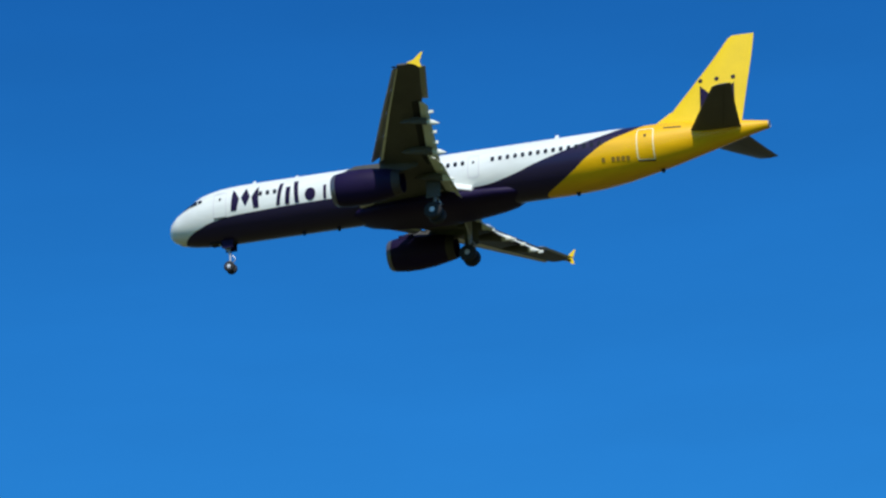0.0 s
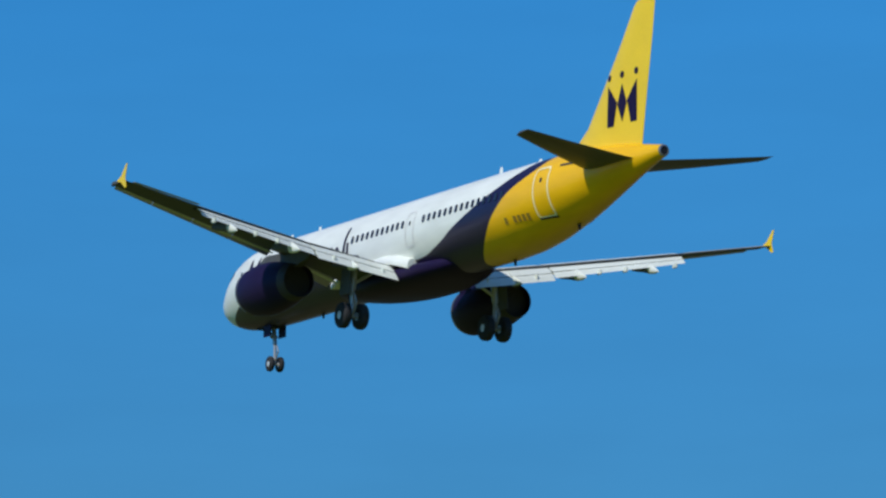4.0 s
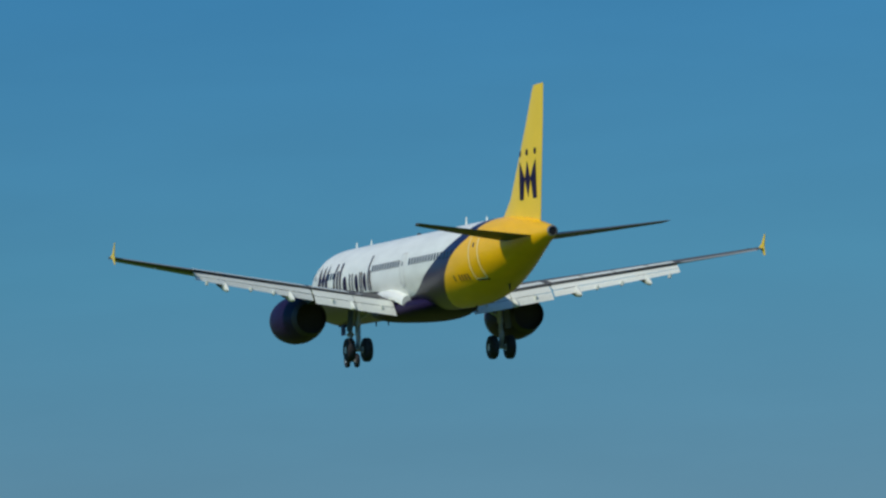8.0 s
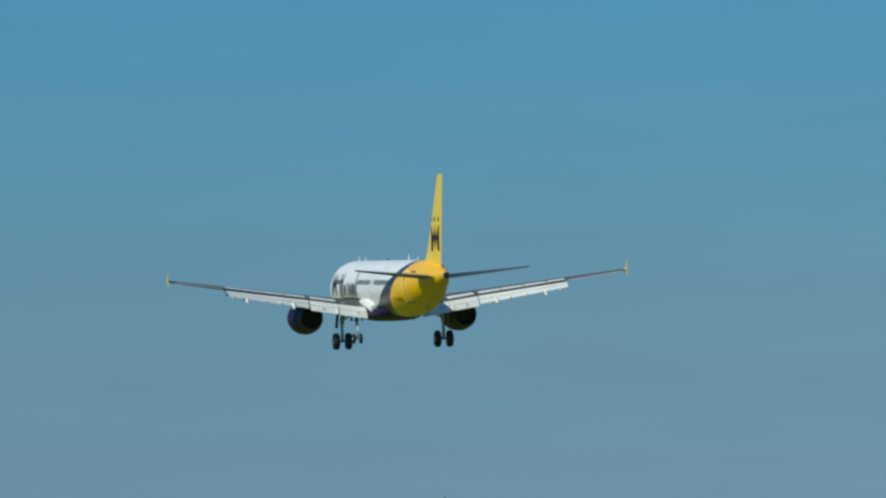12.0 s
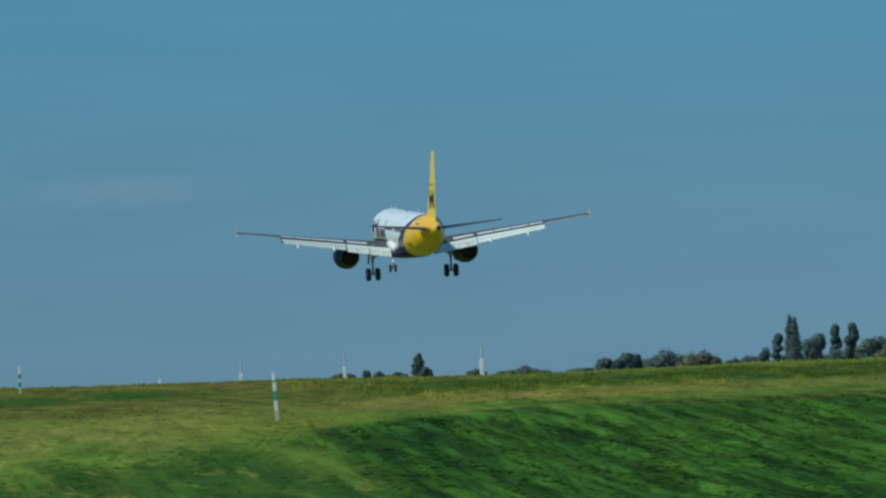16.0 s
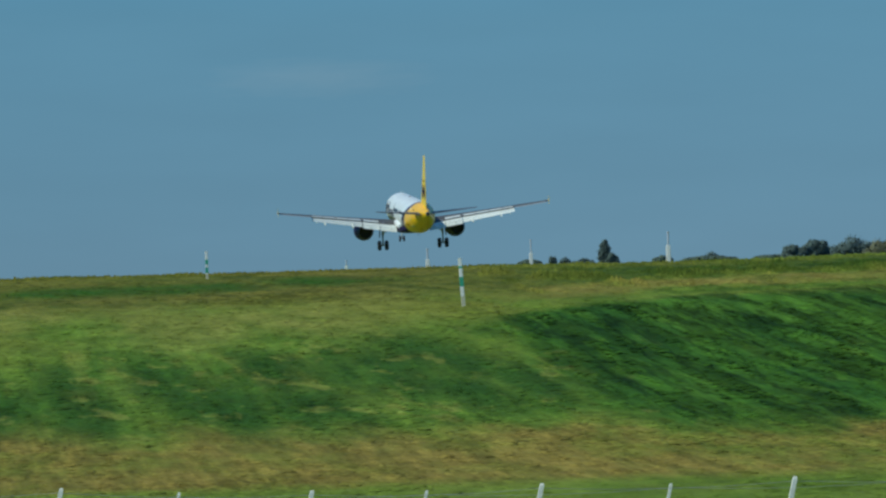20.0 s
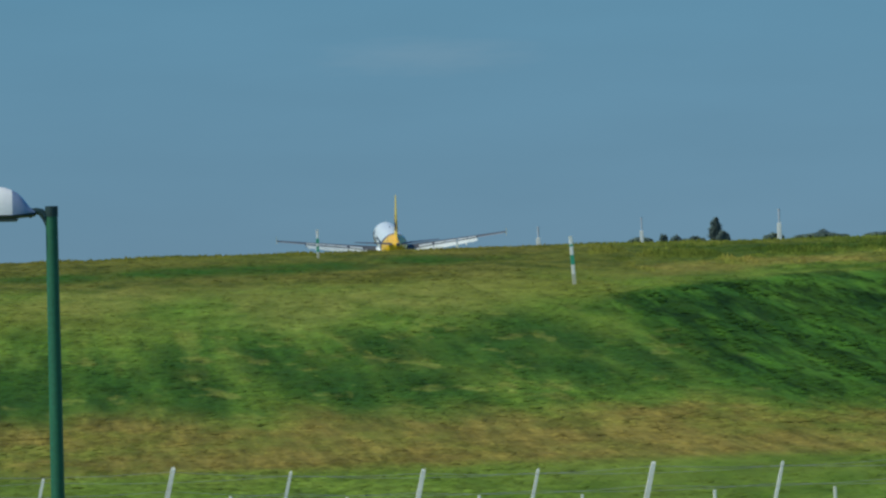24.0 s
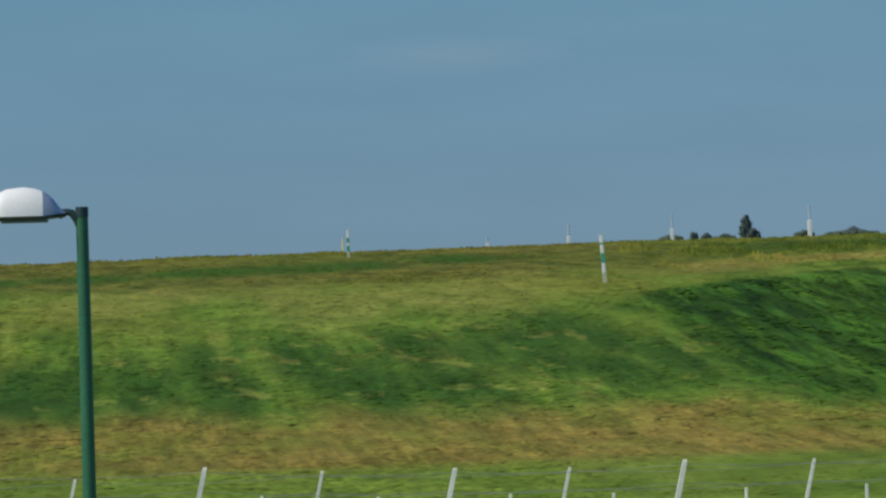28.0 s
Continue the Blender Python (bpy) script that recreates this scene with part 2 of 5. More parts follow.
def loft(rings, caps=(True, True)):
    """Skin through closed rings of equal point count."""
    bm = bmesh.new()
    vs = [[bm.verts.new(c) for c in ring] for ring in rings]
    k = len(vs[0])
    for a, b in zip(vs, vs[1:]):
        for i in range(k):
            bm.faces.new((a[i], a[(i + 1) % k], b[(i + 1) % k], b[i]))
    if caps[0]:
        bm.faces.new(list(reversed(vs[0])))
    if caps[1]:
        bm.faces.new(vs[-1])
    bmesh.ops.recalc_face_normals(bm, faces=bm.faces)
    return bm


def tube(path, radii, seg=12, caps=True):
    """A round tube along a path of points."""
    rings = []
    pts = [Vector(q) for q in path]
    for i, q in enumerate(pts):
        d = (pts[min(i + 1, len(pts) - 1)] - pts[max(i - 1, 0)]).normalized()
        side = d.cross(Vector((0.37, 0.11, 0.92)) if abs(d.z) < 0.9 else Vector((0, 1, 0))).normalized()
        up = side.cross(d)
        r = radii[i] if isinstance(radii, (list, tuple)) else radii
        rings.append([q + r * (side * math.cos(6.28319 * j / seg) + up * math.sin(6.28319 * j / seg)) for j in range(seg)])
    return loft(rings, (caps, caps))


def box(cx, cy, cz, sx, sy, sz, bevel=0.0):
    bm = bmesh.new()
    bmesh.ops.create_cube(bm, size=1)
    bmesh.ops.scale(bm, vec=(sx, sy, sz), verts=bm.verts)
    if bevel:
        bmesh.ops.bevel(bm, geom=bm.edges, offset=bevel, segments=2, affect="EDGES")
    bmesh.ops.translate(bm, vec=(cx, cy, cz), verts=bm.verts)
    return bm


def revolve(profile, seg, axis_point, axis="Y"):
    """Rings of (along, radius) about an axis through axis_point."""
    ax, ay, az_ = axis_point
    rings = []
    for along, r in profile:
        ring = []
        for j in range(seg):
            a = 6.283185 * j / seg
            c, s = r * math.cos(a), r * math.sin(a)
            ring.append((ax + c, ay + along, az_ + s) if axis == "Y" else (ax + along, ay + c, az_ + s))
        rings.append(ring)
    return loft(rings, (True, True))


def merge(a, b):
    """Adds bmesh b to a."""
    me = bpy.data.meshes.new("tmp")
    b.to_mesh(me)
    b.free()
    a.from_mesh(me)
    bpy.data.meshes.remove(me)
    return a


def lerp(a, b, u):
    return a + (b - a) * u


def track(points, x):
    """Linear interpolation through (x, y) points."""
    for (x0, y0), (x1, y1) in zip(points, points[1:]):
        if x <= x1:
            return lerp(y0, y1, max(0.0, (x - x0) / (x1 - x0)))
    return points[-1][1]


# ---------------------------------------------------------------- the airliner
# local space: x to starboard, y forward, z up; station s is metres aft of the nose, y = 22 - s
def S(s, x, z):
    return Vector((x, 22.0 - aft(s), z))


NOSE_TOP = [(0.6, -0.85), (0.66, -0.48), (0.88, -0.06), (1.36, 0.4), (1.95, 0.77), (2.6, 1.28), (3.3, 1.66), (4.4, 1.93), (5.6, 2.04), (7, 2.07), (36, 2.07), (38, 2.0), (41, 1.7), (43.2, 1.34), (43.9, 1.22)]
NOSE_LOW = [(0.6, -0.85), (0.66, -1.16), (0.88, -1.42), (1.36, -1.69), (2.2, -1.9), (3.6, -2.04), (5, -2.07), (30, -2.07), (32, -1.98), (34, -1.72), (37, -1.08), (40, -0.3), (42.5, 0.36), (43.9, 0.68)]
NOSE_WID = [(0.6, 0.0), (0.66, 0.36), (0.88, 0.78), (1.36, 1.2), (2.2, 1.52), (3.6, 1.82), (5, 1.95), (6, 1.975), (31, 1.975), (33, 1.9), (36, 1.55), (39, 1.08), (42, 0.56), (43.9, 0.26)]


def hull(s):
    """Half width, half height and centre height of the fuselage at station s."""
    def soft(points):
        return (track(points, s - 0.25) + track(points, s) * 2 + track(points, s + 0.25)) / 4 if s > 1.6 else track(points, s)
    t, b, w = soft(NOSE_TOP), soft(NOSE_LOW), soft(NOSE_WID)
    return max(w, 0.01), max((t - b) / 2, 0.01), (t + b) / 2


def on_hull(s, z, side, proud=0.006):
    """Point and outward normal on the fuselage skin at station s and height z."""
    w, h, c = hull(s)
    v = max(-1, min(1, (z - c) / h))
    x = w * math.sqrt(max(0, 1 - v * v))
    nrm = Vector((side * x / (w * w), 0, (z - c) / (h * h))).normalized()
    proud += 0.012
    return S(s, side * x, z) + nrm * proud, nrm


def skin_patch(outline, side, proud=0.008, fine=0.35):
    """A thin plate that lies on the fuselage: a closed outline of (station, height)."""
    bm = bmesh.new()
    vs = [bm.verts.new((s, 0, z)) for s, z in outline]
    bm.faces.new(vs)
    bmesh.ops.triangulate(bm, faces=bm.faces)
    for _ in range(3):
        long_edges = [e for e in bm.edges if e.calc_length() > fine]
        if long_edges:
            bmesh.ops.subdivide_edges(bm, edges=long_edges, cuts=1)
            bmesh.ops.triangulate(bm, faces=bm.faces)
    for v in bm.verts:
        q, nrm = on_hull(v.co.x, v.co.z, side, proud)
        v.co = q
    faces = list(bm.faces)
    bmesh.ops.recalc_face_normals(bm, faces=faces)
    return bm


def skin_frame(outline_in, outline_out, side, proud=0.008):
    k = [max(1, math.ceil(math.dist(p, q) / 0.25)) for p, q in zip(outline_out, outline_out[1:] + outline_out[:1])]
    outline_in, outline_out = ([(lerp(p[0], q[0], i / n), lerp(p[1], q[1], i / n)) for (p, q, n) in zip(o, o[1:] + o[:1], k) for i in range(n)] for o in (outline_in, outline_out))
    bm = bmesh.new()
    a = [bm.verts.new(on_hull(s, z, side, proud)[0]) for s, z in outline_in]
    b = [bm.verts.new(on_hull(s, z, side, proud)[0]) for s, z in outline_out]
    k = len(a)
    for i in range(k):
        bm.faces.new((a[i], a[(i + 1) % k], b[(i + 1) % k], b[i]))
    bmesh.ops.recalc_face_normals(bm, faces=bm.faces)
    return bm


def rounded(s0, s1, z0, z1, r, n=4):
    """A rounded rectangle as (station, height) points."""
    out = []
    for cs, cz, a0 in ((s1 - r, z1 - r, 0), (s0 + r, z1 - r, 90), (s0 + r, z0 + r, 180), (s1 - r, z0 + r, 270)):
        for i in range(n + 1):
            a = radians(a0 + 90 * i / n)
            out.append((cs + r * math.cos(a), cz + r * math.sin(a)))
    return out


AEROFOIL = [(0, 0), (0.015, 0.32), (0.06, 0.62), (0.18, 0.93), (0.38, 1.0), (0.62, 0.76), (0.84, 0.36), (1, 0.04), (1, -0.04), (0.84, -0.12), (0.62, -0.38), (0.38, -0.66), (0.18, -0.68), (0.06, -0.46), (0.015, -0.24)]


def section(s, chord, x, z, thick, twist=0.0, u0=0.0, u1=1.0, upright=False):
    """An aerofoil ring from u0 to u1 of the chord, leading edge at station s."""
    pts = []
    for u, v in AEROFOIL:
        uu = lerp(u0, u1, u)
        du, dv = uu * chord, v * thick * chord * 0.5
        a = radians(twist)
        ds, dz = du * math.cos(a) + dv * math.sin(a), -du * math.sin(a) + dv * math.cos(a)
        pts.append(S(s + ds, x + dv, z) if upright else S(s + ds, x, z + dz))
    return pts


# the wing's plan: half span x, leading edge, trailing edge of the fixed part, height
WING = [(1.2, 15.1, 22.0, -1.32), (1.95, 15.5, 22.0, -1.22), (6.6, 18.0, 22.15, -0.55), (12.5, 20.7, 23.5, 0.24), (17.75, 23.2, 24.9, 0.95)]


def wing_at(x):
    le = track([(p[0], p[1]) for p in WING], x)
    te = track([(p[0], p[2]) for p in WING], x)
    return le, te, track([(p[0], p[3]) for p in WING], x)


def build_wing(plane, side, name):
    side *= 0.968
    xs = [1.2, 1.95, 4.0, 6.6, 9.5, 12.5, 15.2, 17.75]
    rings = []
    for x in xs:
        le, te, z = wing_at(x)
        rings.append(section(le + 0.10 * (te - le), (te - le) * 0.9, side * x, z, track([(1.2, 0.15), (6.6, 0.125), (17.6, 0.105)], x), 2.0))
    wing = part(name, loft(rings), wing_grey, plane, "swept wing, grey paint darkened for shade, with flaps and slats extended")
    # slats along the leading edge, drooped and moved forward
    for a, b in ((2.3, 5.2), (6.9, 9.5), (9.56, 12.2), (12.26, 14.9), (14.96, 17.4)):
        rings = []
        for i in range(3):
            x = lerp(a, b, i / 2)
            le, te, z = wing_at(x)
            c = te - le
            rings.append(section(le - 0.055 * c, 0.17 * c, side * x, z - 0.05 * c, 0.34, -22))
        slat = part("slat", loft(rings), slat_metal, wing, "bare metal leading edge slat")
        rings = []
        for i in range(3):
            x = lerp(a, b, i / 2)
            le, te, z = wing_at(x)
            c = te - le
            rings.append(section(le + 0.105 * c, 0.055 * c, side * x, z - 0.05 * c, 0.25))
        part("slat_gap", loft(rings), flap_grey, slat, "pale edge behind the slat")
    # flaps in three panels, hinged down
    for a, b, drop, ch in ((2.15, 4.3, 36, 1.25), (4.34, 6.55, 36, 1.2), (6.65, 13.3, 35, 1.0)):
        rings, tabs = [], []
        for i in range(5):
            x = lerp(a, b, i / 4)
            le, te, z = wing_at(x)
            k = track([(2, 1.0), (6.6, 0.95), (13.3, 0.62)], x) * ch
            rings.append(section(te - 0.12 * k - 0.15, k * 0.72, side * x, z - 0.16, 0.2, drop - 10))
            tabs.append(section(te + 0.50 * k - 0.15, k * 0.5, side * x, z - 0.16 - 0.34 * k, 0.15, drop + 8))
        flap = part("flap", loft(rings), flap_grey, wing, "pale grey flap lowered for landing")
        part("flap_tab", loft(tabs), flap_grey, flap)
        # near-black strip stands in for the shade between wing and flap
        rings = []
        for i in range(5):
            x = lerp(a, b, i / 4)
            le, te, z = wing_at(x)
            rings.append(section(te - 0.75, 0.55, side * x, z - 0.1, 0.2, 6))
        part("flap_cove_shade", loft(rings), dark_void, flap, "dark strip standing in for the shade ahead of the flap")
    # aileron
    rings = []
    for x in (13.45, 15.4, 17.3):
        le, te, z = wing_at(x)
        rings.append(section(te - 0.06, 0.5, side * x, z - 0.03, 0.1, 7))
    part("aileron", loft(rings), aileron_grey, wing, "mid-grey aileron")
    # spoiler panels on the upper side
    for a, b in ((4.4, 6.4), (6.8, 8.4), (8.5, 10.1), (10.2, 11.8), (11.9, 13.2)):
        bm = bmesh.new()
        vs = []
        for x, u in ((a, 0.70), (b, 0.70), (b, 0.93), (a, 0.93)):
            le, te, z = wing_at(x)
            c = te - le
            vs.append(bm.verts.new(S(le + u * c, side * x, z - 0.035 * c * (u - 0.1) / 0.9 + track([(0.7, 0.042), (0.93, 0.022)], u) * c)))
        bm.faces.new(vs)
        ext = bmesh.ops.extrude_face_region(bm, geom=bm.faces[:])
        bmesh.ops.translate(bm, vec=(0, 0, 0.02), verts=[v for v in ext["geom"] if isinstance(v, bmesh.types.BMVert)])
        bmesh.ops.recalc_face_normals(bm, faces=bm.faces)
        part("spoiler", bm, flap_grey, wing, smooth=False)
    # flap track fairings: slender canoes whose rear half drops with the flap
    for x, ln, r in ((4.5, 3.0, 0.27), (7.9, 3.3, 0.28), (11.6, 2.9, 0.24)):
        le, te, z = wing_at(x)
        c = te - le
        prof = [(0, 0.03), (0.12, 0.5), (0.3, 0.85), (0.5, 1.0), (0.7, 0.9), (0.87, 0.6), (1, 0.05)]
        rings = []
        for u, k in prof:
            s = te - 0.62 * ln + u * ln
            zz = z - 0.42 - max(0, u - 0.45) * 0.95 - 0.05 * math.sin(3.14 * u)
            rings.append([S(s, side * x + r * k * 0.72 * math.cos(6.28319 * j / 12), zz + r * k * 1.15 * math.sin(6.28319 * j / 12)) for j in range(12)])
        front = part("flap_fairing", loft(rings[:5]), wing_grey, wing)
        # the tail's paler paint carries the sunlight on it
        part("fairing_tail", loft(rings[4:]), flap_grey, front, "pale tail of the flap fairing")
    # small hinge brackets below the flap
    for x in (5.6, 8.9, 10.2, 12.7, 2.9):
        le, te, z = wing_at(x)
        part("hinge_bracket", box(side * x, 22 - te - 0.55, z - 0.68, 0.1, 0.4, 0.24, 0.03), flap_grey, wing)
    # wing tip fence: an arrow-shaped plate above and below the tip
    le, te, z = wing_at(17.75)
    rim = [(le + 0.85, z + 0.02), (te - 0.36, z + 0.2), (te + 0.14, z + 0.68), (te + 0.28, z + 0.7), (te + 0.14, z + 0.26), (te + 0.06, z + 0.04), (te + 0.2, z - 0.4), (te + 0.06, z - 0.42), (te - 0.36, z - 0.12)]
    bm = bmesh.new()
    a = [bm.verts.new(S(s, side * 17.76, q)) for s, q in rim]
    b = [bm.verts.new(S(s, side * 17.785, q)) for s, q in rim]
    bm.faces.new(a)
    bm.faces.new(list(reversed(b)))
    for i in range(len(a)):
        bm.faces.new((a[i], b[i], b[(i + 1) % len(a)], a[(i + 1) % len(a)]))
    bmesh.ops.recalc_face_normals(bm, faces=bm.faces)
    part("wing_tip_fence", bm, paint_yellow, wing, "yellow wing tip fence", smooth=False)
    part("position_light", box(side * 17.5, 22 - le + 0.12, z, 0.16, 0.3, 0.1, 0.04), glass_dark, wing)
    return wing


def build_engine(plane, side):
    cx, cz = side * 5.86, -2.12
    s0 = 14.98
    c = (cx, 22 - s0, cz)
    cowl = part("engine_nacelle", revolve([(-0.10, 1.0), (-0.16, 1.06), (-0.5, 1.17), (-1.2, 1.25), (-2.2, 1.25), (-3.2, 1.15), (-4.1, 0.98), (-4.9, 0.80), (-4.9, 0.77), (-4.2, 0.86), (-3.3, 0.9), (-1.4, 0.93), (-0.4, 0.92)], 40, c), paint_purple, plane, "dark purple engine nacelle under the wing")
    part("nozzle_ring", revolve([(-4.35, 0.935), (-4.9, 0.815), (-4.94, 0.80), (-4.93, 0.77), (-4.4, 0.84)], 40, c), hot_metal, cowl, "dark metal exhaust nozzle")
    part("inlet_lip", revolve([(-0.5, 0.92), (-0.12, 0.94), (0.0, 0.99), (0.0, 1.02), (-0.1, 1.09), (-0.34, 1.155), (-0.36, 1.12)], 40, c), lip_metal, cowl, "polished metal inlet lip")
    part("fan", revolve([(-1.2, 0.92), (-1.25, 0.9), (-1.25, 0.3)], 32, c), dark_void, cowl)
    part("spinner", revolve([(-0.75, 0.02), (-0.85, 0.12), (-1.05, 0.24), (-1.22, 0.3)], 20, c), hot_metal, cowl)
    for i in range(18):
        a = 6.28319 * i / 18
        bm = box(0.6, 0, 0, 0.6, 0.05, 0.17)
        bmesh.ops.rotate(bm, verts=bm.verts, cent=(0.6, 0, 0), matrix=Matrix.Rotation(radians(40), 3, "X"))
        bmesh.ops.rotate(bm, verts=bm.verts, cent=(0, 0, 0), matrix=Matrix.Rotation(a, 3, "Y"))
        bmesh.ops.translate(bm, verts=bm.verts, vec=(cx, 22 - s0 - 1.1, cz))
        part("fan_blade", bm, hot_metal, cowl, smooth=False)
    core = part("core_nozzle", revolve([(-3.3, 0.6), (-3.7, 0.55), (-4.0, 0.45), (-4.0, 0.42), (-3.8, 0.4)], 32, c), hot_metal, cowl, "heat-stained core nozzle")
    part("exhaust_plug", revolve([(-3.6, 0.3), (-4.0, 0.24), (-4.3, 0.1), (-4.4, 0.02)], 24, c), hot_metal, core)
    part("bypass_duct", revolve([(-3.4, 0.9), (-3.42, 0.3)], 32, c), dark_void, cowl)
    # a strake on the inboard side of the cowl
    bm = box(cx - side * 1.02, 22 - s0 - 1.5, cz + 0.85, 0.05, 1.1, 0.32)
    part("strake", bm, paint_purple, cowl, smooth=False)

    # pylon
    rings = []
    for s, zl, zh, w in ((15.6, -0.98, -0.8, 0.05), (16.5, -0.95, -0.55, 0.2), (18.3, -1.25, -0.62, 0.24), (19.8, -1.45, -0.75, 0.2), (21.0, -1.15, -0.85, 0.05)):
        rings.append([S(s, cx - w, zl), S(s, cx + w, zl), S(s, cx + w, zh), S(s, cx - w, zh)])
    part("pylon", loft(rings), wing_grey, plane, "grey engine pylon")


def build_wheel(parent, x, y, z, r, w, name="wheel"):
    prof = [(-w / 2, r * 0.55), (-w / 2, r * 0.82), (-w * 0.42, r * 0.93), (-w * 0.25, r), (w * 0.25, r), (w * 0.42, r * 0.93), (w / 2, r * 0.82), (w / 2, r * 0.55)]
    tyre = part("tyre", revolve(prof, 28, (x, y, z), "X"), rubber, parent, "black rubber tyre")
    part("rim", revolve([(-w * 0.5 - 0.01, r * 0.2), (-w * 0.46, r * 0.5), (-w * 0.5, r * 0.56), (w * 0.5, r * 0.56), (w * 0.46, r * 0.5), (w * 0.5 + 0.01, r * 0.2)], 24, (x, y, z), "X"), rim_grey, tyre, "pale grey wheel rim")
    return tyre


def build_main_gear(plane, side):
    x, y = side * 3.83, 22 - 21.55
    zw = -3.87
    leg = part("main_gear_leg", merge(tube([(x - side * 0.15, y, -0.95), (x, y, -2.6)], [0.17, 0.16], 14), tube([(x, y, -2.6), (x, y, zw)], [0.11, 0.11], 14)), gear_metal, plane, "extended main landing gear leg")
    part("axle", tube([(x - 0.5, y, zw), (x + 0.5, y, zw)], 0.09, 12), gear_metal, leg)
    for k in (-0.46, 0.46):
        build_wheel(leg, x + k, y, zw, 0.62, 0.44)
    part("side_stay", tube([(x, y, -2.35), (x - side * 1.0, y, -1.75), (x - side * 1.7, y, -1.45)], 0.075, 10), gear_metal, leg)
    part("torque_link", merge(tube([(x, y - 0.16, -2.75), (x, y - 0.45, -3.25)], 0.05, 8), tube([(x, y - 0.45, -3.25), (x, y - 0.14, -3.8)], 0.05, 8)), gear_metal, leg)
    part("brake_hose", tube([(x - 0.05, y + 0.17, -2.0), (x - 0.05, y + 0.22, -3.0), (x - 0.02, y + 0.14, -3.85)], 0.025, 6), rubber, leg)
    bm = box(x + side * 0.28, y, -2.05, 0.06, 1.05, 1.75, 0.02)
    bmesh.ops.rotate(bm, verts=bm.verts, cent=(x, y, -1.5), matrix=Matrix.Rotation(side * radians(-6), 3, "Y"))
    part("gear_leg_door", bm, wing_grey, leg, smooth=False)


def build_nose_gear(plane):
    y, zw = 22 - 5.12, -3.97
    leg = part("nose_gear_leg", merge(tube([(0, y + 0.25, -1.85), (0, y + 0.05, -2.95)], [0.12, 0.11], 12), tube([(0, y + 0.05, -2.95), (0, y, zw)], 0.075, 12)), gear_metal, plane, "extended nose landing gear leg")
    part("axle", tube([(-0.32, y, zw), (0.32, y, zw)], 0.06, 10), gear_metal, leg)
    for k in (-0.27, 0.27):
        build_wheel(leg, k, y, zw, 0.39, 0.22)
    part("drag_strut", tube([(0, y + 0.1, -2.75), (0, y + 1.0, -1.95)], 0.06, 8), gear_metal, leg)
    part("torque_link", merge(tube([(0, y - 0.12, -3.0), (0, y - 0.36, -3.35)], 0.035, 8), tube([(0, y - 0.36, -3.35), (0, y - 0.08, -3.75)], 0.035, 8)), gear_metal, leg)
    part("taxi_light", box(0, y + 0.2, -2.55, 0.42, 0.14, 0.2, 0.05), rim_grey, leg)
    for k in (-1, 1):
        part("nose_gear_door", box(k * 0.42, y + 0.1, -2.28, 0.04, 0.85, 0.62, 0.015), paint_purple, leg, smooth=False)
    part("wheel_well", box(0, y + 0.5, -2.0, 0.7, 1.9, 0.18), dark_void, plane, smooth=False)


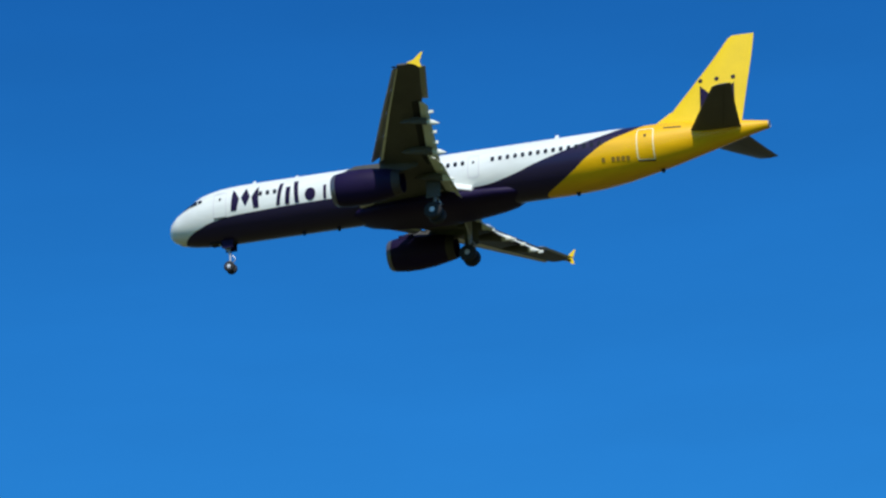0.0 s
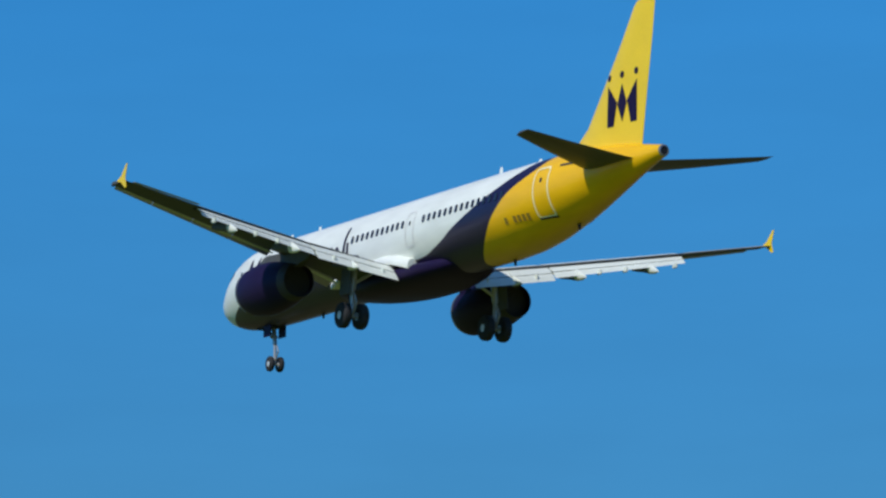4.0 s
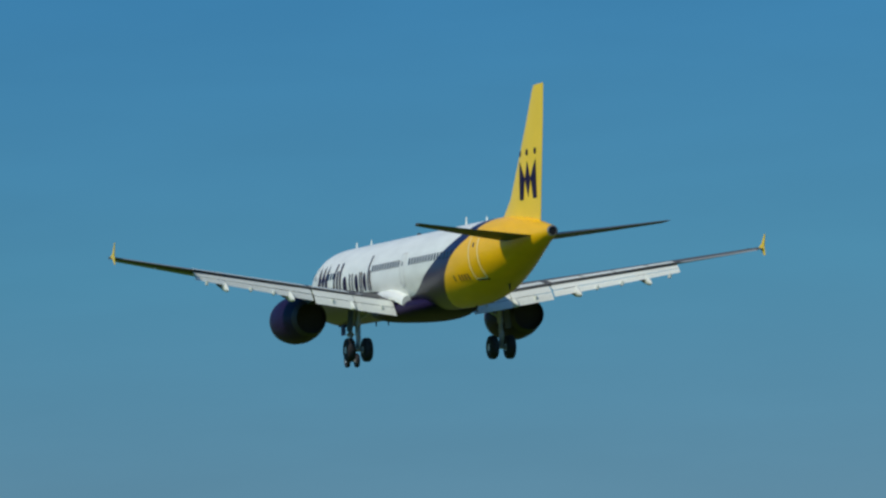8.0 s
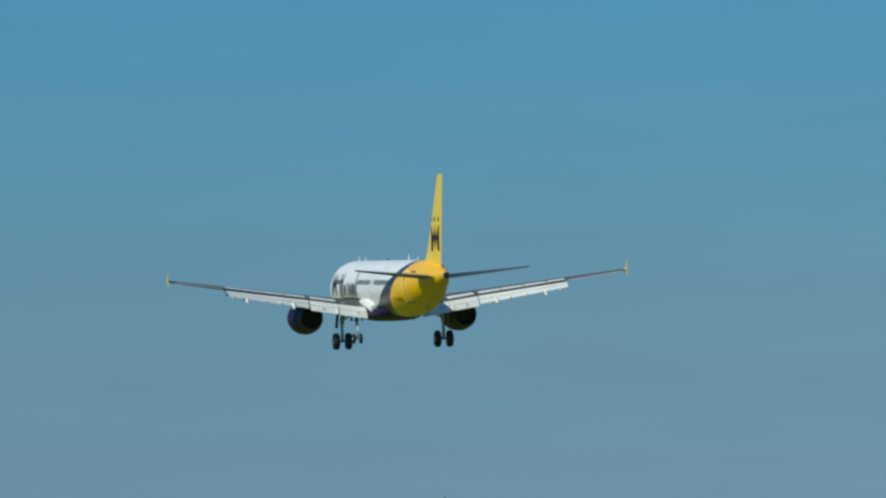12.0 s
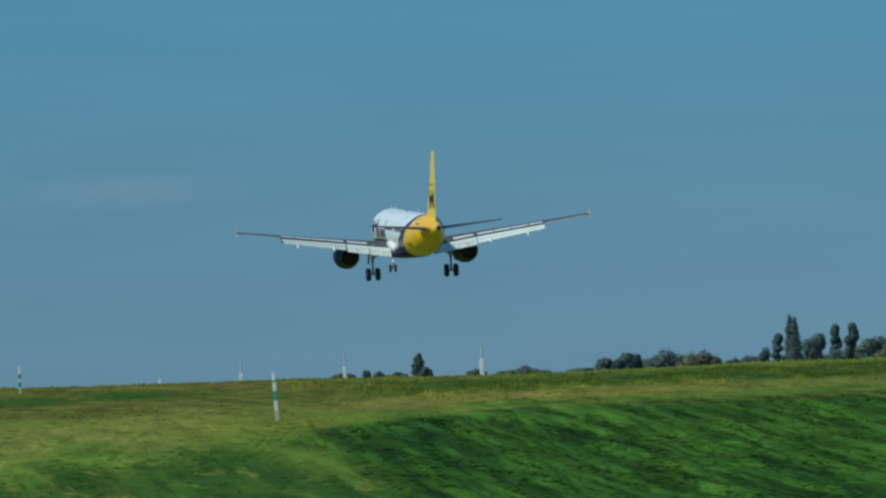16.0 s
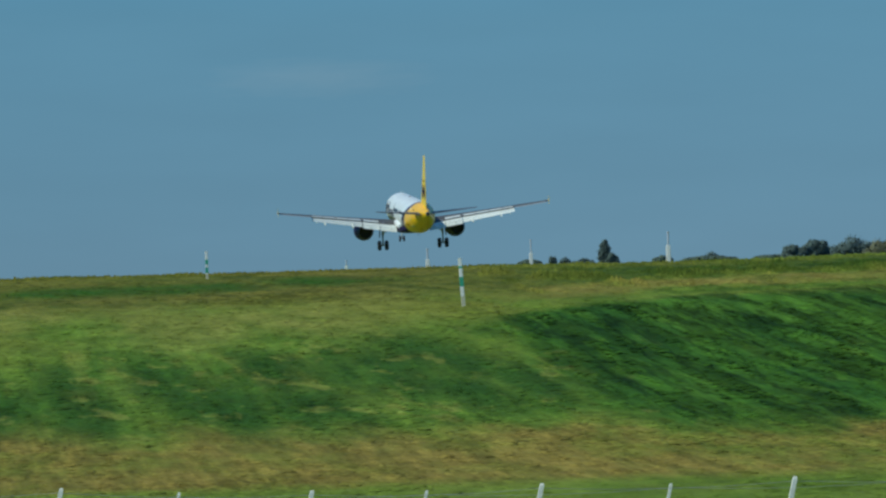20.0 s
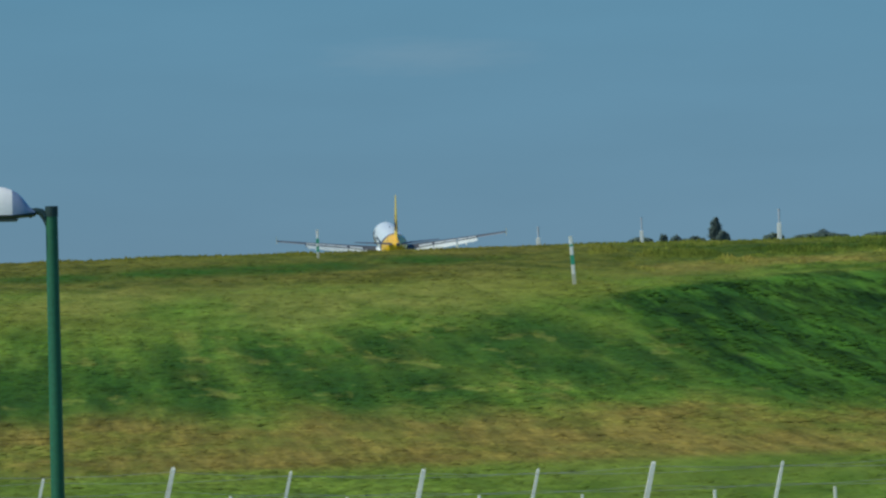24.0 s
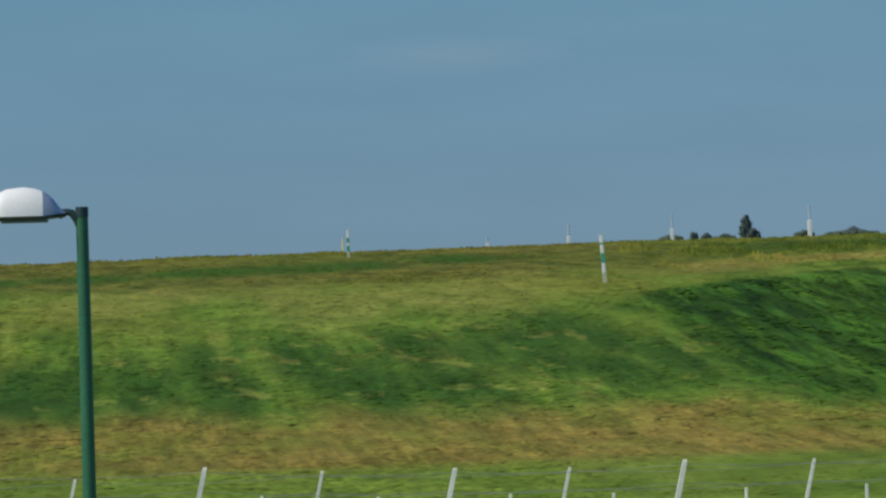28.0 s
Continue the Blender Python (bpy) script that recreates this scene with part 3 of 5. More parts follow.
def build_tail(plane):
    # fin
    rings = []
    for z, le, te in ((1.35, 35.6, 42.0), (1.95, 36.1, 42.1), (2.9, 37.1, 42.25), (4.5, 38.45, 42.52), (6.4, 40.05, 42.85), (7.9, 41.2, 43.05), (8.08, 41.45, 43.06)):
        c = te - le
        rings.append(section(le, c, 0, z, 0.1, upright=True))
    fin = part("fin", loft(rings), paint_yellow, plane, "bright yellow tail fin with a dark emblem")
    rings = []
    for z, le, te in ((1.4, 34.2, 37.5), (1.7, 35.0, 37.5), (2.05, 35.7, 37.5), (2.9, 37.0, 37.9)):
        rings.append(section(le, te - le, 0, z, 0.09, upright=True))
    part("dorsal_fillet", loft(rings), paint_yellow, fin)
    for side in (-1, 1):
        # the emblem: two dark blocks with a cut, a diamond between, and three dots above
        def on_fin(s, z):
            le, te = track([(1.95, 36.1), (2.9, 37.1), (7.8, 41.2)], z), track([(1.95, 42.1), (7.8, 43.05)], z)
            u = (s - le) / (te - le)
            t = track([(0, 0.0), (0.06, 0.62), (0.18, 0.93), (0.38, 1.0), (0.62, 0.76), (0.84, 0.36), (1, 0.04)] if side > 0 else [(0, 0.0), (0.06, 0.46), (0.18, 0.68), (0.38, 0.66), (0.62, 0.38), (0.84, 0.12), (1, 0.04)], u)
            return S(s, side * (t * 0.05 * (te - le) + 0.02), z)

        def fin_patch(name, outline, label=""):
            bm = bmesh.new()
            bm.faces.new([bm.verts.new((s, 0, z)) for s, z in outline])
            bmesh.ops.triangulate(bm, faces=bm.faces)
            bmesh.ops.subdivide_edges(bm, edges=bm.edges[:], cuts=2)
            for v in bm.verts:
                v.co = on_fin(v.co.x, v.co.z)
            ext = bmesh.ops.extrude_face_region(bm, geom=bm.faces[:])
            bmesh.ops.translate(bm, vec=(-side * 0.015, 0, 0), verts=[v for v in ext["geom"] if isinstance(v, bmesh.types.BMVert)])
            bmesh.ops.recalc_face_normals(bm, faces=bm.faces)
            part(name, bm, paint_purple, fin, label, smooth=False)

        E0, Z0, EW, EH = 39.15, 2.68, 2.42, 1.87
        def scaled(*uv):
            return [(E0 + u * EW, Z0 + v * EH) for u, v in uv]

        fin_patch("emblem_block", scaled((0, 1), (0, 0), (0.21, 0), (0.23, 0.40), (0.33, 0.55), (0.16, 0.8)), "dark purple emblem block")
        fin_patch("emblem_block", scaled((1, 1), (0.84, 0.8), (0.67, 0.55), (0.77, 0.40), (0.79, 0), (1, 0)), "dark purple emblem block")
        fin_patch("emblem_diamond", scaled((0.5, 0.98), (0.34, 0.5), (0.5, 0.06), (0.66, 0.5)), "dark purple diamond")
        for k in (0.02, 0.5, 0.98):
            fin_patch("emblem_dot", [(E0 + k * EW + 0.16 * math.cos(a * 0.628), Z0 + EH + 0.38 + 0.16 * math.sin(a * 0.628)) for a in range(10)])
    # tailplanes
    for side, name in ((-1, "tailplane_port"), (1, "tailplane_starboard")):
        rings = []
        for x, le, te, z in ((0.3, 38.2, 42.1, 0.76), (1.0, 38.6, 42.15, 0.83), (3.7, 40.15, 42.55, 1.12), (6.08, 41.6, 42.95, 1.39), (6.22, 42.0, 42.95, 1.42)):
            rings.append(section(le, te - le, side * x, z, 0.1, -1))
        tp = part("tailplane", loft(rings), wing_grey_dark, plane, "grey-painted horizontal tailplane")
        bm = bmesh.new()
        vs = [bm.verts.new(S(s, side * x, z)) for s, x, z in ((41.0, 1.3, 0.73), (41.07, 1.3, 0.73), (42.45, 6.0, 1.31), (42.4, 6.0, 1.31))]
        bm.faces.new(vs)
        part("elevator_seam", bm, wing_grey, tp, smooth=False)
    # tail cone exhaust
    w = 0.3
    cone = part("exhaust_ring", revolve([(0.5, 0.33), (0.1, 0.285), (-0.22, 0.26), (-0.24, 0.2), (0.05, 0.17)], 24, (0, 22 - 44.2, 0.95)), exhaust_metal, plane, "bare metal exhaust ring")
    part("exhaust_duct", revolve([(-0.1, 0.2), (-0.12, 0.02)], 20, (0, 22 - 44.3, 0.95)), dark_void, cone)


faded_brown = surface("faded_brown_lettering", (0.30, 0.18, 0.02), 0.5, vary=0.1)
surface_seam = surface("dark_gap", (0.05, 0.045, 0.04), 0.8, vary=0.1)
# close to the wing's darkened grey
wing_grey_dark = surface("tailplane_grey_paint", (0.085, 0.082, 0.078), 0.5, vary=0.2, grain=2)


def build_airliner():
    plane = tagged(new("airliner"), "white, purple and yellow twin-jet airliner landing with gear and flaps down", "airliner")
    # fuselage
    stations = [0.6, 0.62, 0.66, 0.74, 0.88, 1.08, 1.36, 1.65, 2.0, 2.4, 2.8, 3.3, 3.9, 4.6, 5.4, 6.2] + [7 + 1.5 * i for i in range(15)] + [29 + 0.375 * i for i in range(39)] + [43.6, 43.9]
    rings = []
    for s in stations:
        w, h, c = hull(s)
        rings.append([S(s, w * math.sin(6.28319 * j / 72), c + h * math.cos(6.28319 * j / 72)) for j in range(72)])
    fus = part("fuselage", loft(rings), fuselage_paint, plane, "white fuselage with a purple belly and a yellow tail")
    # wing-to-body fairing under the middle
    rings = []
    for u in range(15):
        s = lerp(14.4, 26.8, u / 14)
        k = math.sin(3.14159 * min(1, max(0, u / 14))) ** 0.55
        w, bot = 2.0 * (0.45 + 0.55 * k) + 0.12 * k, -1.85 - 0.62 * k
        top = -1.3
        cz, hh = (top + bot) / 2, (top - bot) / 2 + 0.001
        rings.append([S(s, w * math.copysign(abs(math.sin(6.28319 * j / 32)) ** 0.72, math.sin(6.28319 * j / 32)), cz + hh * math.copysign(abs(math.cos(6.28319 * j / 32)) ** 0.72, math.cos(6.28319 * j / 32))) for j in range(32)])
    part("belly_fairing", loft(rings), paint_purple, plane, "dark purple belly fairing")
    # white wing-root fillets
    for side in (-1, 1):
        rings = []
        for s, zt, out in ((15.4, -1.1, 0.02), (17, -0.85, 0.22), (19, -0.72, 0.36), (21, -0.7, 0.42), (22.3, -0.82, 0.3), (23.0, -1.0, 0.1), (23.6, -1.15, 0.0)):
            ring = []
            for i in range(9):
                a = radians(78 - 98 * i / 8)
                ring.append(S(s, side * (1.72 + (0.25 + 0.62 * out) * math.cos(a)), zt - 0.42 + 0.36 * math.sin(a)))
            rings.append(ring + [S(s, side * 1.5, zt - 0.5), S(s, side * 1.5, zt)])
        part("wing_root_fillet", loft(rings), paint_white, plane, "white wing-root fillet")
    build_wing(plane, -1, "wing_port")
    build_wing(plane, 1, "wing_starboard")
    for side in (-1, 1):
        build_engine(plane, side)
        build_main_gear(plane, side)
    build_nose_gear(plane)
    build_tail(plane)

    # cabin windows: one small dark pane each, along both sides
    pane = None
    for side in (-1, 1):
        outline = rounded(-0.13, 0.13, -0.19, 0.19, 0.1, 3)
        bm = bmesh.new()
        bm.faces.new([bm.verts.new((0.0, -a, b)) for a, b in outline])
        ext = bmesh.ops.extrude_face_region(bm, geom=bm.faces[:])
        bmesh.ops.translate(bm, vec=(side * 0.02, 0, 0), verts=[v for v in ext["geom"] if isinstance(v, bmesh.types.BMVert)])
        bmesh.ops.recalc_face_normals(bm, faces=bm.faces)
        me = bpy.data.meshes.new("cabin_window")
        bm.to_mesh(me)
        bm.free()
        me.materials.append(glass_dark)
        s = 8.02
        while s < 33.7:
            if any(a < s < b for a, b in WINDOW_RUNS):
                q, nrm = on_hull(s, WINDOW_Z, side, -0.008)
                lean = math.atan2(nrm.z, abs(nrm.x))
                shared("cabin_window", me, fus, Matrix.Translation(q) @ Matrix.Rotation(-side * lean, 4, "Y"))
            s += 0.533
    # cockpit glazing
    for side in (-1, 1):
        for o in ([(1.72, 0.30), (2.42, 0.36), (2.62, 0.86), (2.2, 0.92), (1.88, 0.72)], [(2.5, 0.38), (3.15, 0.46), (3.1, 0.84), (2.72, 0.88)], [(3.22, 0.48), (3.55, 0.56), (3.48, 0.8), (3.18, 0.84)]):
            part("cockpit_pane", skin_patch(o, side, 0.012, 0.2), glass_dark, fus)
        # doors
        for s, zlo, zhi, w, big in ((4.55, -0.8, 1.0, 0.86, 1), (23.38, -0.62, 0.95, 0.68, 0), (35.1, -0.85, 1.25, 1.0, 1)):
            mat = seam_gold if s > 33 else panel_line
            door = part("cabin_door", skin_frame(rounded(s, s + w, zlo, zhi, 0.14), rounded(s - 0.09, s + w + 0.09, zlo - 0.09, zhi + 0.09, 0.2), side), mat, fus, "outlined cabin door")
            part("door_window", skin_patch(rounded(s + w / 2 - 0.08, s + w / 2 + 0.08, zhi - 0.62, zhi - 0.4, 0.06, 3), side, 0.012), glass_dark, door)
            if big:
                part("door_sill", skin_patch([(s - 0.06, zlo - 0.05), (s + w + 0.06, zlo - 0.05), (s + w + 0.06, zlo - 0.12), (s - 0.06, zlo - 0.12)], side, 0.014), glass_dark, door)
        wordmark(fus, side)
    # aerials, beacon and drains
    for s, h in ((6.6, 0.35), (9.8, 0.3), (28.8, 0.42), (32.5, 0.22)):
        w, hh, c = hull(s)
        part("aerial", loft([section(s, 0.42, 0, c + hh - 0.03, 0.12, upright=True), section(s + 0.16, 0.22, 0, c + hh + h, 0.1, upright=True)]), paint_white, fus)
    for s, h in ((13.0, 0.3), (30.3, 0.3), (36.2, 0.28), (10.4, 0.25)):
        w, hh, c = hull(s)
        part("belly_aerial", loft([section(s, 0.36, 0, c - hh + 0.04, 0.12, upright=True), section(s + 0.14, 0.2, 0, c - hh - h, 0.1, upright=True)]), dark_void, fus)
    part("beacon", revolve([(0.1, 0.02), (0.06, 0.1), (-0.06, 0.1), (-0.1, 0.02)], 12, (0, 22 - 20.0, 2.1)), hot_metal, fus)
    return plane


WINDOW_Z = 0.48
WINDOW_RUNS = ((7.9, 9.2), (17.6, 23.0), (24.75, 32.9))


def wordmark(fus, side):
    """The emblem and name on the forward fuselage as plain dark shapes, and bars for the registration."""
    def put(name, outline, label=""):
        part(name, skin_patch(outline, side, 0.016, 0.3), paint_purple, fus, label)

    z0, z1 = -0.55, 1.15
    # emblem
    put("emblem_block", [(5.92, z1), (5.82, z0), (6.24, z0), (6.28, z0 + 0.6), (6.46, z0 + 0.85), (6.14, z1 - 0.25)])
    put("emblem_block", [(7.85, z1), (7.66, z1 - 0.25), (7.38, z0 + 0.85), (7.52, z0 + 0.6), (7.52, z0), (7.92, z0)])
    put("emblem_diamond", [(6.92, z1), (6.58, z0 + 0.9), (6.92, z0 + 0.2), (7.26, z0 + 0.9)])
    # the name: plain posts and ovals of the letters' size and weight
    low, mid, top = -0.62, 0.42, 1.2
    for a, b, hi, lean in ((9.2, 9.48, top - 0.1, 0.22), (9.86, 10.2, top - 0.5, 0.08), (10.6, 10.92, top - 0.1, -0.12), (12.72, 12.94, mid, 0.0), (13.32, 13.52, mid, 0.0),
                           (14.92, 15.1, mid, 0.0), (15.3, 15.48, mid, 0.0), (16.62, 16.84, top, 0.12), (17.06, 17.26, mid, 0.0)):
        put("name_bar", [(a + lean, hi), (a, low), (b, low), (b + lean, hi)])
    for c, r in ((11.75, 0.4), (14.25, 0.34), (16.0, 0.32)):
        ring_o = [(c + r * math.cos(i * 0.3927), low + 0.5 + 0.48 * math.sin(i * 0.3927)) for i in range(16)]
        put("name_oval", ring_o)
    # registration as short bars
    for i in range(6):
        s = 32.65 + i * 0.33
        if i != 1:
            part("registration_bar", skin_patch([(s, -0.88), (s + 0.22, -0.88), (s + 0.22, -0.6), (s, -0.6)], side, 0.014), faded_brown, fus)
    part("caption_bar", skin_patch([(36.8, 1.3), (38.0, 1.26), (38.0, 1.16), (36.8, 1.2)], side, 0.014), surface_seam, fus)


airliner = build_airliner()


# ---------------------------------------------------------------- the ground
# height of the land by distance along +y from the camera: a dip, the grass bank, its crest, the plateau behind
LAND = [(-5000, 0), (-60, -1.6), (0, -1.62), (20, -2.6), (45, -3.75), (66, -4.6), (100, -5.7), (125, -6.3), (150, -5.9), (180, -5.05), (210, -3.75), (235, -2.35), (260, -0.75), (285, 0.85), (310, 2.2), (335, 3.3), (352, 3.82), (364, 3.98), (380, 3.85), (450, 3.4), (600, 4.3), (700, 4.9), (785, 4.95), (825, 4.2), (855, 3.4), (868, 2.0), (884, -0.4), (950, -0.6), (1100, 0.6), (1300, 5.0), (1800, 16.0), (2500, 20), (4900, 30), (9000, 40)]


def land(x, y):
    """Ground height without tufts."""
    a, b = track(LAND, y - 6), track(LAND, y + 6)
    z = (a + 2 * track(LAND, y) + b) / 4
    rise = max(0.0, min(1.0, (y - 130) / 200)) * max(0.0, 1 - abs(y - 360) / 1200)
    z += rise * (0.10 * noise.noise((x * 0.05, y * 0.05, 3.1)) + 0.12 * noise.noise((x * 0.16, y * 0.10, 7.7)))
    # the bank climbs a little towards +x, where the green field begins
    side = min(45.0, max(0.0, x - 60))
    z += rise * 0.011 * side * (1 + 0.02 * side)
    return z


# drifts of weeds, pale sward and rank green on the bank: centre x, y, half width, half depth, lean
WEEDS = [(-2.3, 219.8, 2.7, 21.4, 0), (0.2, 220.2, 2.2, 23.6, 0), (3.3, 221.2, 2.3, 22.4, 0), (6.4, 223.0, 2.2, 28.9, 0), (11.4, 233.5, 2.6, 23.2, 0), (12.7, 217.0, 2.7, 23.5, 0), (16.2, 240.5, 2.5, 17.5, 0), (16.4, 216.8, 2.6, 21.6, 0), (21.1, 236.2, 2.7, 23.6, 0), (25.0, 242.8, 3.1, 21.3, 0), (24.2, 225.5, 2.6, 19.7, 0), (27.4, 229.5, 2.3, 21.8, 0)]
PALE = [(3.1, 287.5, 6.6, 17.8, 0), (13.5, 268.5, 5.5, 16.1, 0), (22.0, 278.5, 5.5, 18.6, 0), (9.2, 235.8, 1.3, 14.9, 0), (18.5, 219.0, 1.9, 10.5, 0)]
CREST_WEEDS = [(-6.0, 311.0, 6.0, 8.0, 0), (1.0, 314.0, 5.5, 7.0, 0), (8.0, 317.0, 5.0, 8.0, 0), (14.4, 319.0, 4.6, 11.0, 0), (19.0, 321.0, 3.2, 9.0, 0), (26.0, 327.0, 5.0, 9.0, 0)]
# the green field's upper edge runs along y = EDGE_FAR - EDGE_DROP * exp((EDGE_X - x) / EDGE_RUN)
EDGE_FAR, EDGE_DROP, EDGE_X, EDGE_RUN = 297.0, 25.0, 30.5, 9.0


def grass_material(name, blades):
    """Rough grass: dry straw, olive and deep green in drifts, with a darker weedy belt across the bank; blades differ one by one."""
    m, n, l, bsdf = nodes_of(name)
    geo = n.new("ShaderNodeNewGeometry")
    sep = n.new("ShaderNodeSeparateXYZ")
    l.new(geo.outputs["Position"], sep.inputs[0])

    def tex(scale, stretch, detail=4.0, rough=0.55, shift=0.0, turn=0.0):
        mp = n.new("ShaderNodeMapping")
        mp.inputs["Scale"].default_value = stretch
        mp.inputs["Location"].default_value = (shift, shift * 0.7, 0)
        mp.inputs["Rotation"].default_value = (0, 0, radians(turn))
        l.new(geo.outputs["Position"], mp.inputs[0])
        t = n.new("ShaderNodeTexNoise")
        t.inputs["Scale"].default_value, t.inputs["Detail"].default_value, t.inputs["Roughness"].default_value = scale, detail, rough
        l.new(mp.outputs[0], t.inputs["Vector"])
        return t.outputs["Fac"]

    def math_node(op, a, b):
        q = n.new("ShaderNodeMath")
        q.operation = op
        for k, v in enumerate((a, b)):
            if isinstance(v, (int, float)):
                q.inputs[k].default_value = v
            else:
                l.new(v, q.inputs[k])
        return q.outputs[0]

    def ramp(value, lo, hi, to=(0.0, 1.0)):
        r = n.new("ShaderNodeMapRange")
        r.interpolation_type = "SMOOTHSTEP"
        r.inputs["From Min"].default_value, r.inputs["From Max"].default_value = lo, hi
        r.inputs["To Min"].default_value, r.inputs["To Max"].default_value = to
        l.new(value, r.inputs["Value"])
        return r.outputs[0]

    def mix(fac, a, b):
        q = n.new("ShaderNodeMix")
        q.data_type = "RGBA"
        l.new(fac, q.inputs["Factor"])
        for k, v in (("A", a), ("B", b)):
            if isinstance(v, tuple):
                q.inputs[k].default_value = (*v, 1)
            else:
                l.new(v, q.inputs[k])
        return q.outputs["Result"]

    def leaning(scale, length, turn, detail=3):
        """Noise drawn out along a line turned from +y."""
        mp = n.new("ShaderNodeMapping")
        mp.vector_type = "TEXTURE"
        mp.inputs["Scale"].default_value = (1, length, 1)
        mp.inputs["Rotation"].default_value = (0, 0, radians(turn))
        l.new(geo.outputs["Position"], mp.inputs[0])
        t = n.new("ShaderNodeTexNoise")
        t.inputs["Scale"].default_value, t.inputs["Detail"].default_value = scale, detail
        l.new(mp.outputs[0], t.inputs["Vector"])
        return t.outputs["Fac"]

    def blots(spots):
        """The union of soft ragged patches: centre x, y, half width, half depth, lean in degrees."""
        wob = leaning(0.3, 9, 0, 5)
        union = None
        for cx, cy, rx, ry, turn in spots:
            mp = n.new("ShaderNodeMapping")
            mp.vector_type = "TEXTURE"
            mp.inputs["Location"].default_value = (cx, cy, 0)
            mp.inputs["Rotation"].default_value = (0, 0, radians(turn))
            mp.inputs["Scale"].default_value = (rx, ry, 1e4)
            l.new(geo.outputs["Position"], mp.inputs[0])
            far = n.new("ShaderNodeVectorMath")
            far.operation = "LENGTH"
            l.new(mp.outputs[0], far.inputs[0])
            d = math_node("ADD", far.outputs["Value"], math_node("MULTIPLY", math_node("SUBTRACT", wob, 0.5), 1.3))
            spot = ramp(d, 0.35, 1.3, (1.0, 0.0))
            union = spot if union is None else math_node("MAXIMUM", union, spot)
        return union

    def band(lo, hi, soft, wob=10.0):
        """1 between two distances, with a wandering edge."""
        w = math_node("MULTIPLY", math_node("SUBTRACT", tex(0.05, (1, 0.5, 1), 3), 0.5), wob * 2)
        y = math_node("ADD", sep.outputs["Y"], w)
        return math_node("MULTIPLY", ramp(y, lo - soft, lo + soft), ramp(y, hi - soft, hi + soft, (1.0, 0.0)))

    straw, olive, green, deep = (0.22, 0.205, 0.066), (0.15, 0.16, 0.036), (0.092, 0.16, 0.026), (0.027, 0.068, 0.014)
    drift = tex(0.06, (1, 0.35, 1), 5, 0.6)
    clump = tex(0.45, (1, 0.35, 1), 4, 0.6, 30)
    fleck = tex(1.6, (1, 0.4, 1), 3, 0.6, 60)
    col = mix(ramp(drift, 0.36, 0.64), olive, green)
    col = mix(math_node("MULTIPLY", ramp(tex(0.11, (1, 0.22, 1), 4, 0.6, 90), 0.48, 0.66), 0.42), col, straw)
    # pale sward above the weedy belt
    pale = blots(PALE)
    col = mix(math_node("MULTIPLY", pale, ramp(clump, 0.3, 0.65, (0.2, 0.7))), col, straw)
    y_soft = math_node("ADD", sep.outputs["Y"], math_node("MULTIPLY", math_node("SUBTRACT", leaning(0.16, 7, 0, 5), 0.5), 46))
    # dry belt at the foot of the bank
    foot = math_node("MULTIPLY", math_node("MULTIPLY", ramp(sep.outputs["Y"], 164, 173), ramp(y_soft, 194, 214, (1.0, 0.0))), ramp(tex(0.3, (1, 0.3, 1), 5, 0.6, 44), 0.34, 0.62, (0.4, 1.0)))
    col = mix(math_node("MULTIPLY", foot, 0.85), col, mix(ramp(leaning(1.1, 12, 0, 4), 0.35, 0.65), (0.15, 0.116, 0.037), (0.225, 0.16, 0.052)))
    # the belt across the bank: mid green with dry straw streaks running up it
    belt = math_node("MULTIPLY", ramp(y_soft, 193, 209), ramp(y_soft, 240, 292, (1.0, 0.0)))
    col = mix(math_node("MULTIPLY", belt, 0.8), col, mix(ramp(leaning(0.55, 26, 0, 4), 0.38, 0.62), (0.048, 0.112, 0.018), (0.1, 0.168, 0.03)))
    dry = math_node("MULTIPLY", belt, ramp(leaning(0.5, 16, 0, 5), 0.55, 0.7))
    col = mix(math_node("MULTIPLY", dry, 0.6), col, (0.23, 0.235, 0.06))
    # weedy dark patches on the bank, and the ranker green field with its leaning drill rows
    weed = math_node("MULTIPLY", blots(WEEDS), ramp(leaning(0.42, 30, 0, 5), 0.34, 0.54, (0.65, 1.0)))
    bend = math_node("POWER", math.e, math_node("MULTIPLY", math_node("SUBTRACT", EDGE_X, sep.outputs["X"]), 1 / EDGE_RUN))
    edge = math_node("SUBTRACT", EDGE_FAR, math_node("MULTIPLY", math_node("MINIMUM", bend, 3.0), EDGE_DROP))
    ragged = math_node("MULTIPLY", math_node("SUBTRACT", tex(0.22, (1, 0.5, 1), 5, 0.62, 71), 0.5), 15)
    above = math_node("ADD", math_node("SUBTRACT", sep.outputs["Y"], edge), ragged)
    x_soft = math_node("ADD", sep.outputs["X"], math_node("MULTIPLY", math_node("SUBTRACT", leaning(0.35, 9, 0, 4), 0.5), 5))
    right = ramp(x_soft, 27.5, 32.5)
    meadow = math_node("MULTIPLY", right, math_node("MULTIPLY", ramp(above, -5, 3, (1.0, 0.0)), ramp(y_soft, 190, 212)))
    col = mix(math_node("MULTIPLY", meadow, 0.9), col, (0.045, 0.112, 0.016))
    # furrow mask lays the dark of the furrows' shade into the colour
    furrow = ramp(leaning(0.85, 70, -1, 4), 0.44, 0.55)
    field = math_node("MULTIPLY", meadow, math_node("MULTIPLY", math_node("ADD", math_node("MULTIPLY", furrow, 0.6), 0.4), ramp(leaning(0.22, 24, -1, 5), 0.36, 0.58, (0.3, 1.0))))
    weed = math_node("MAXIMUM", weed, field)
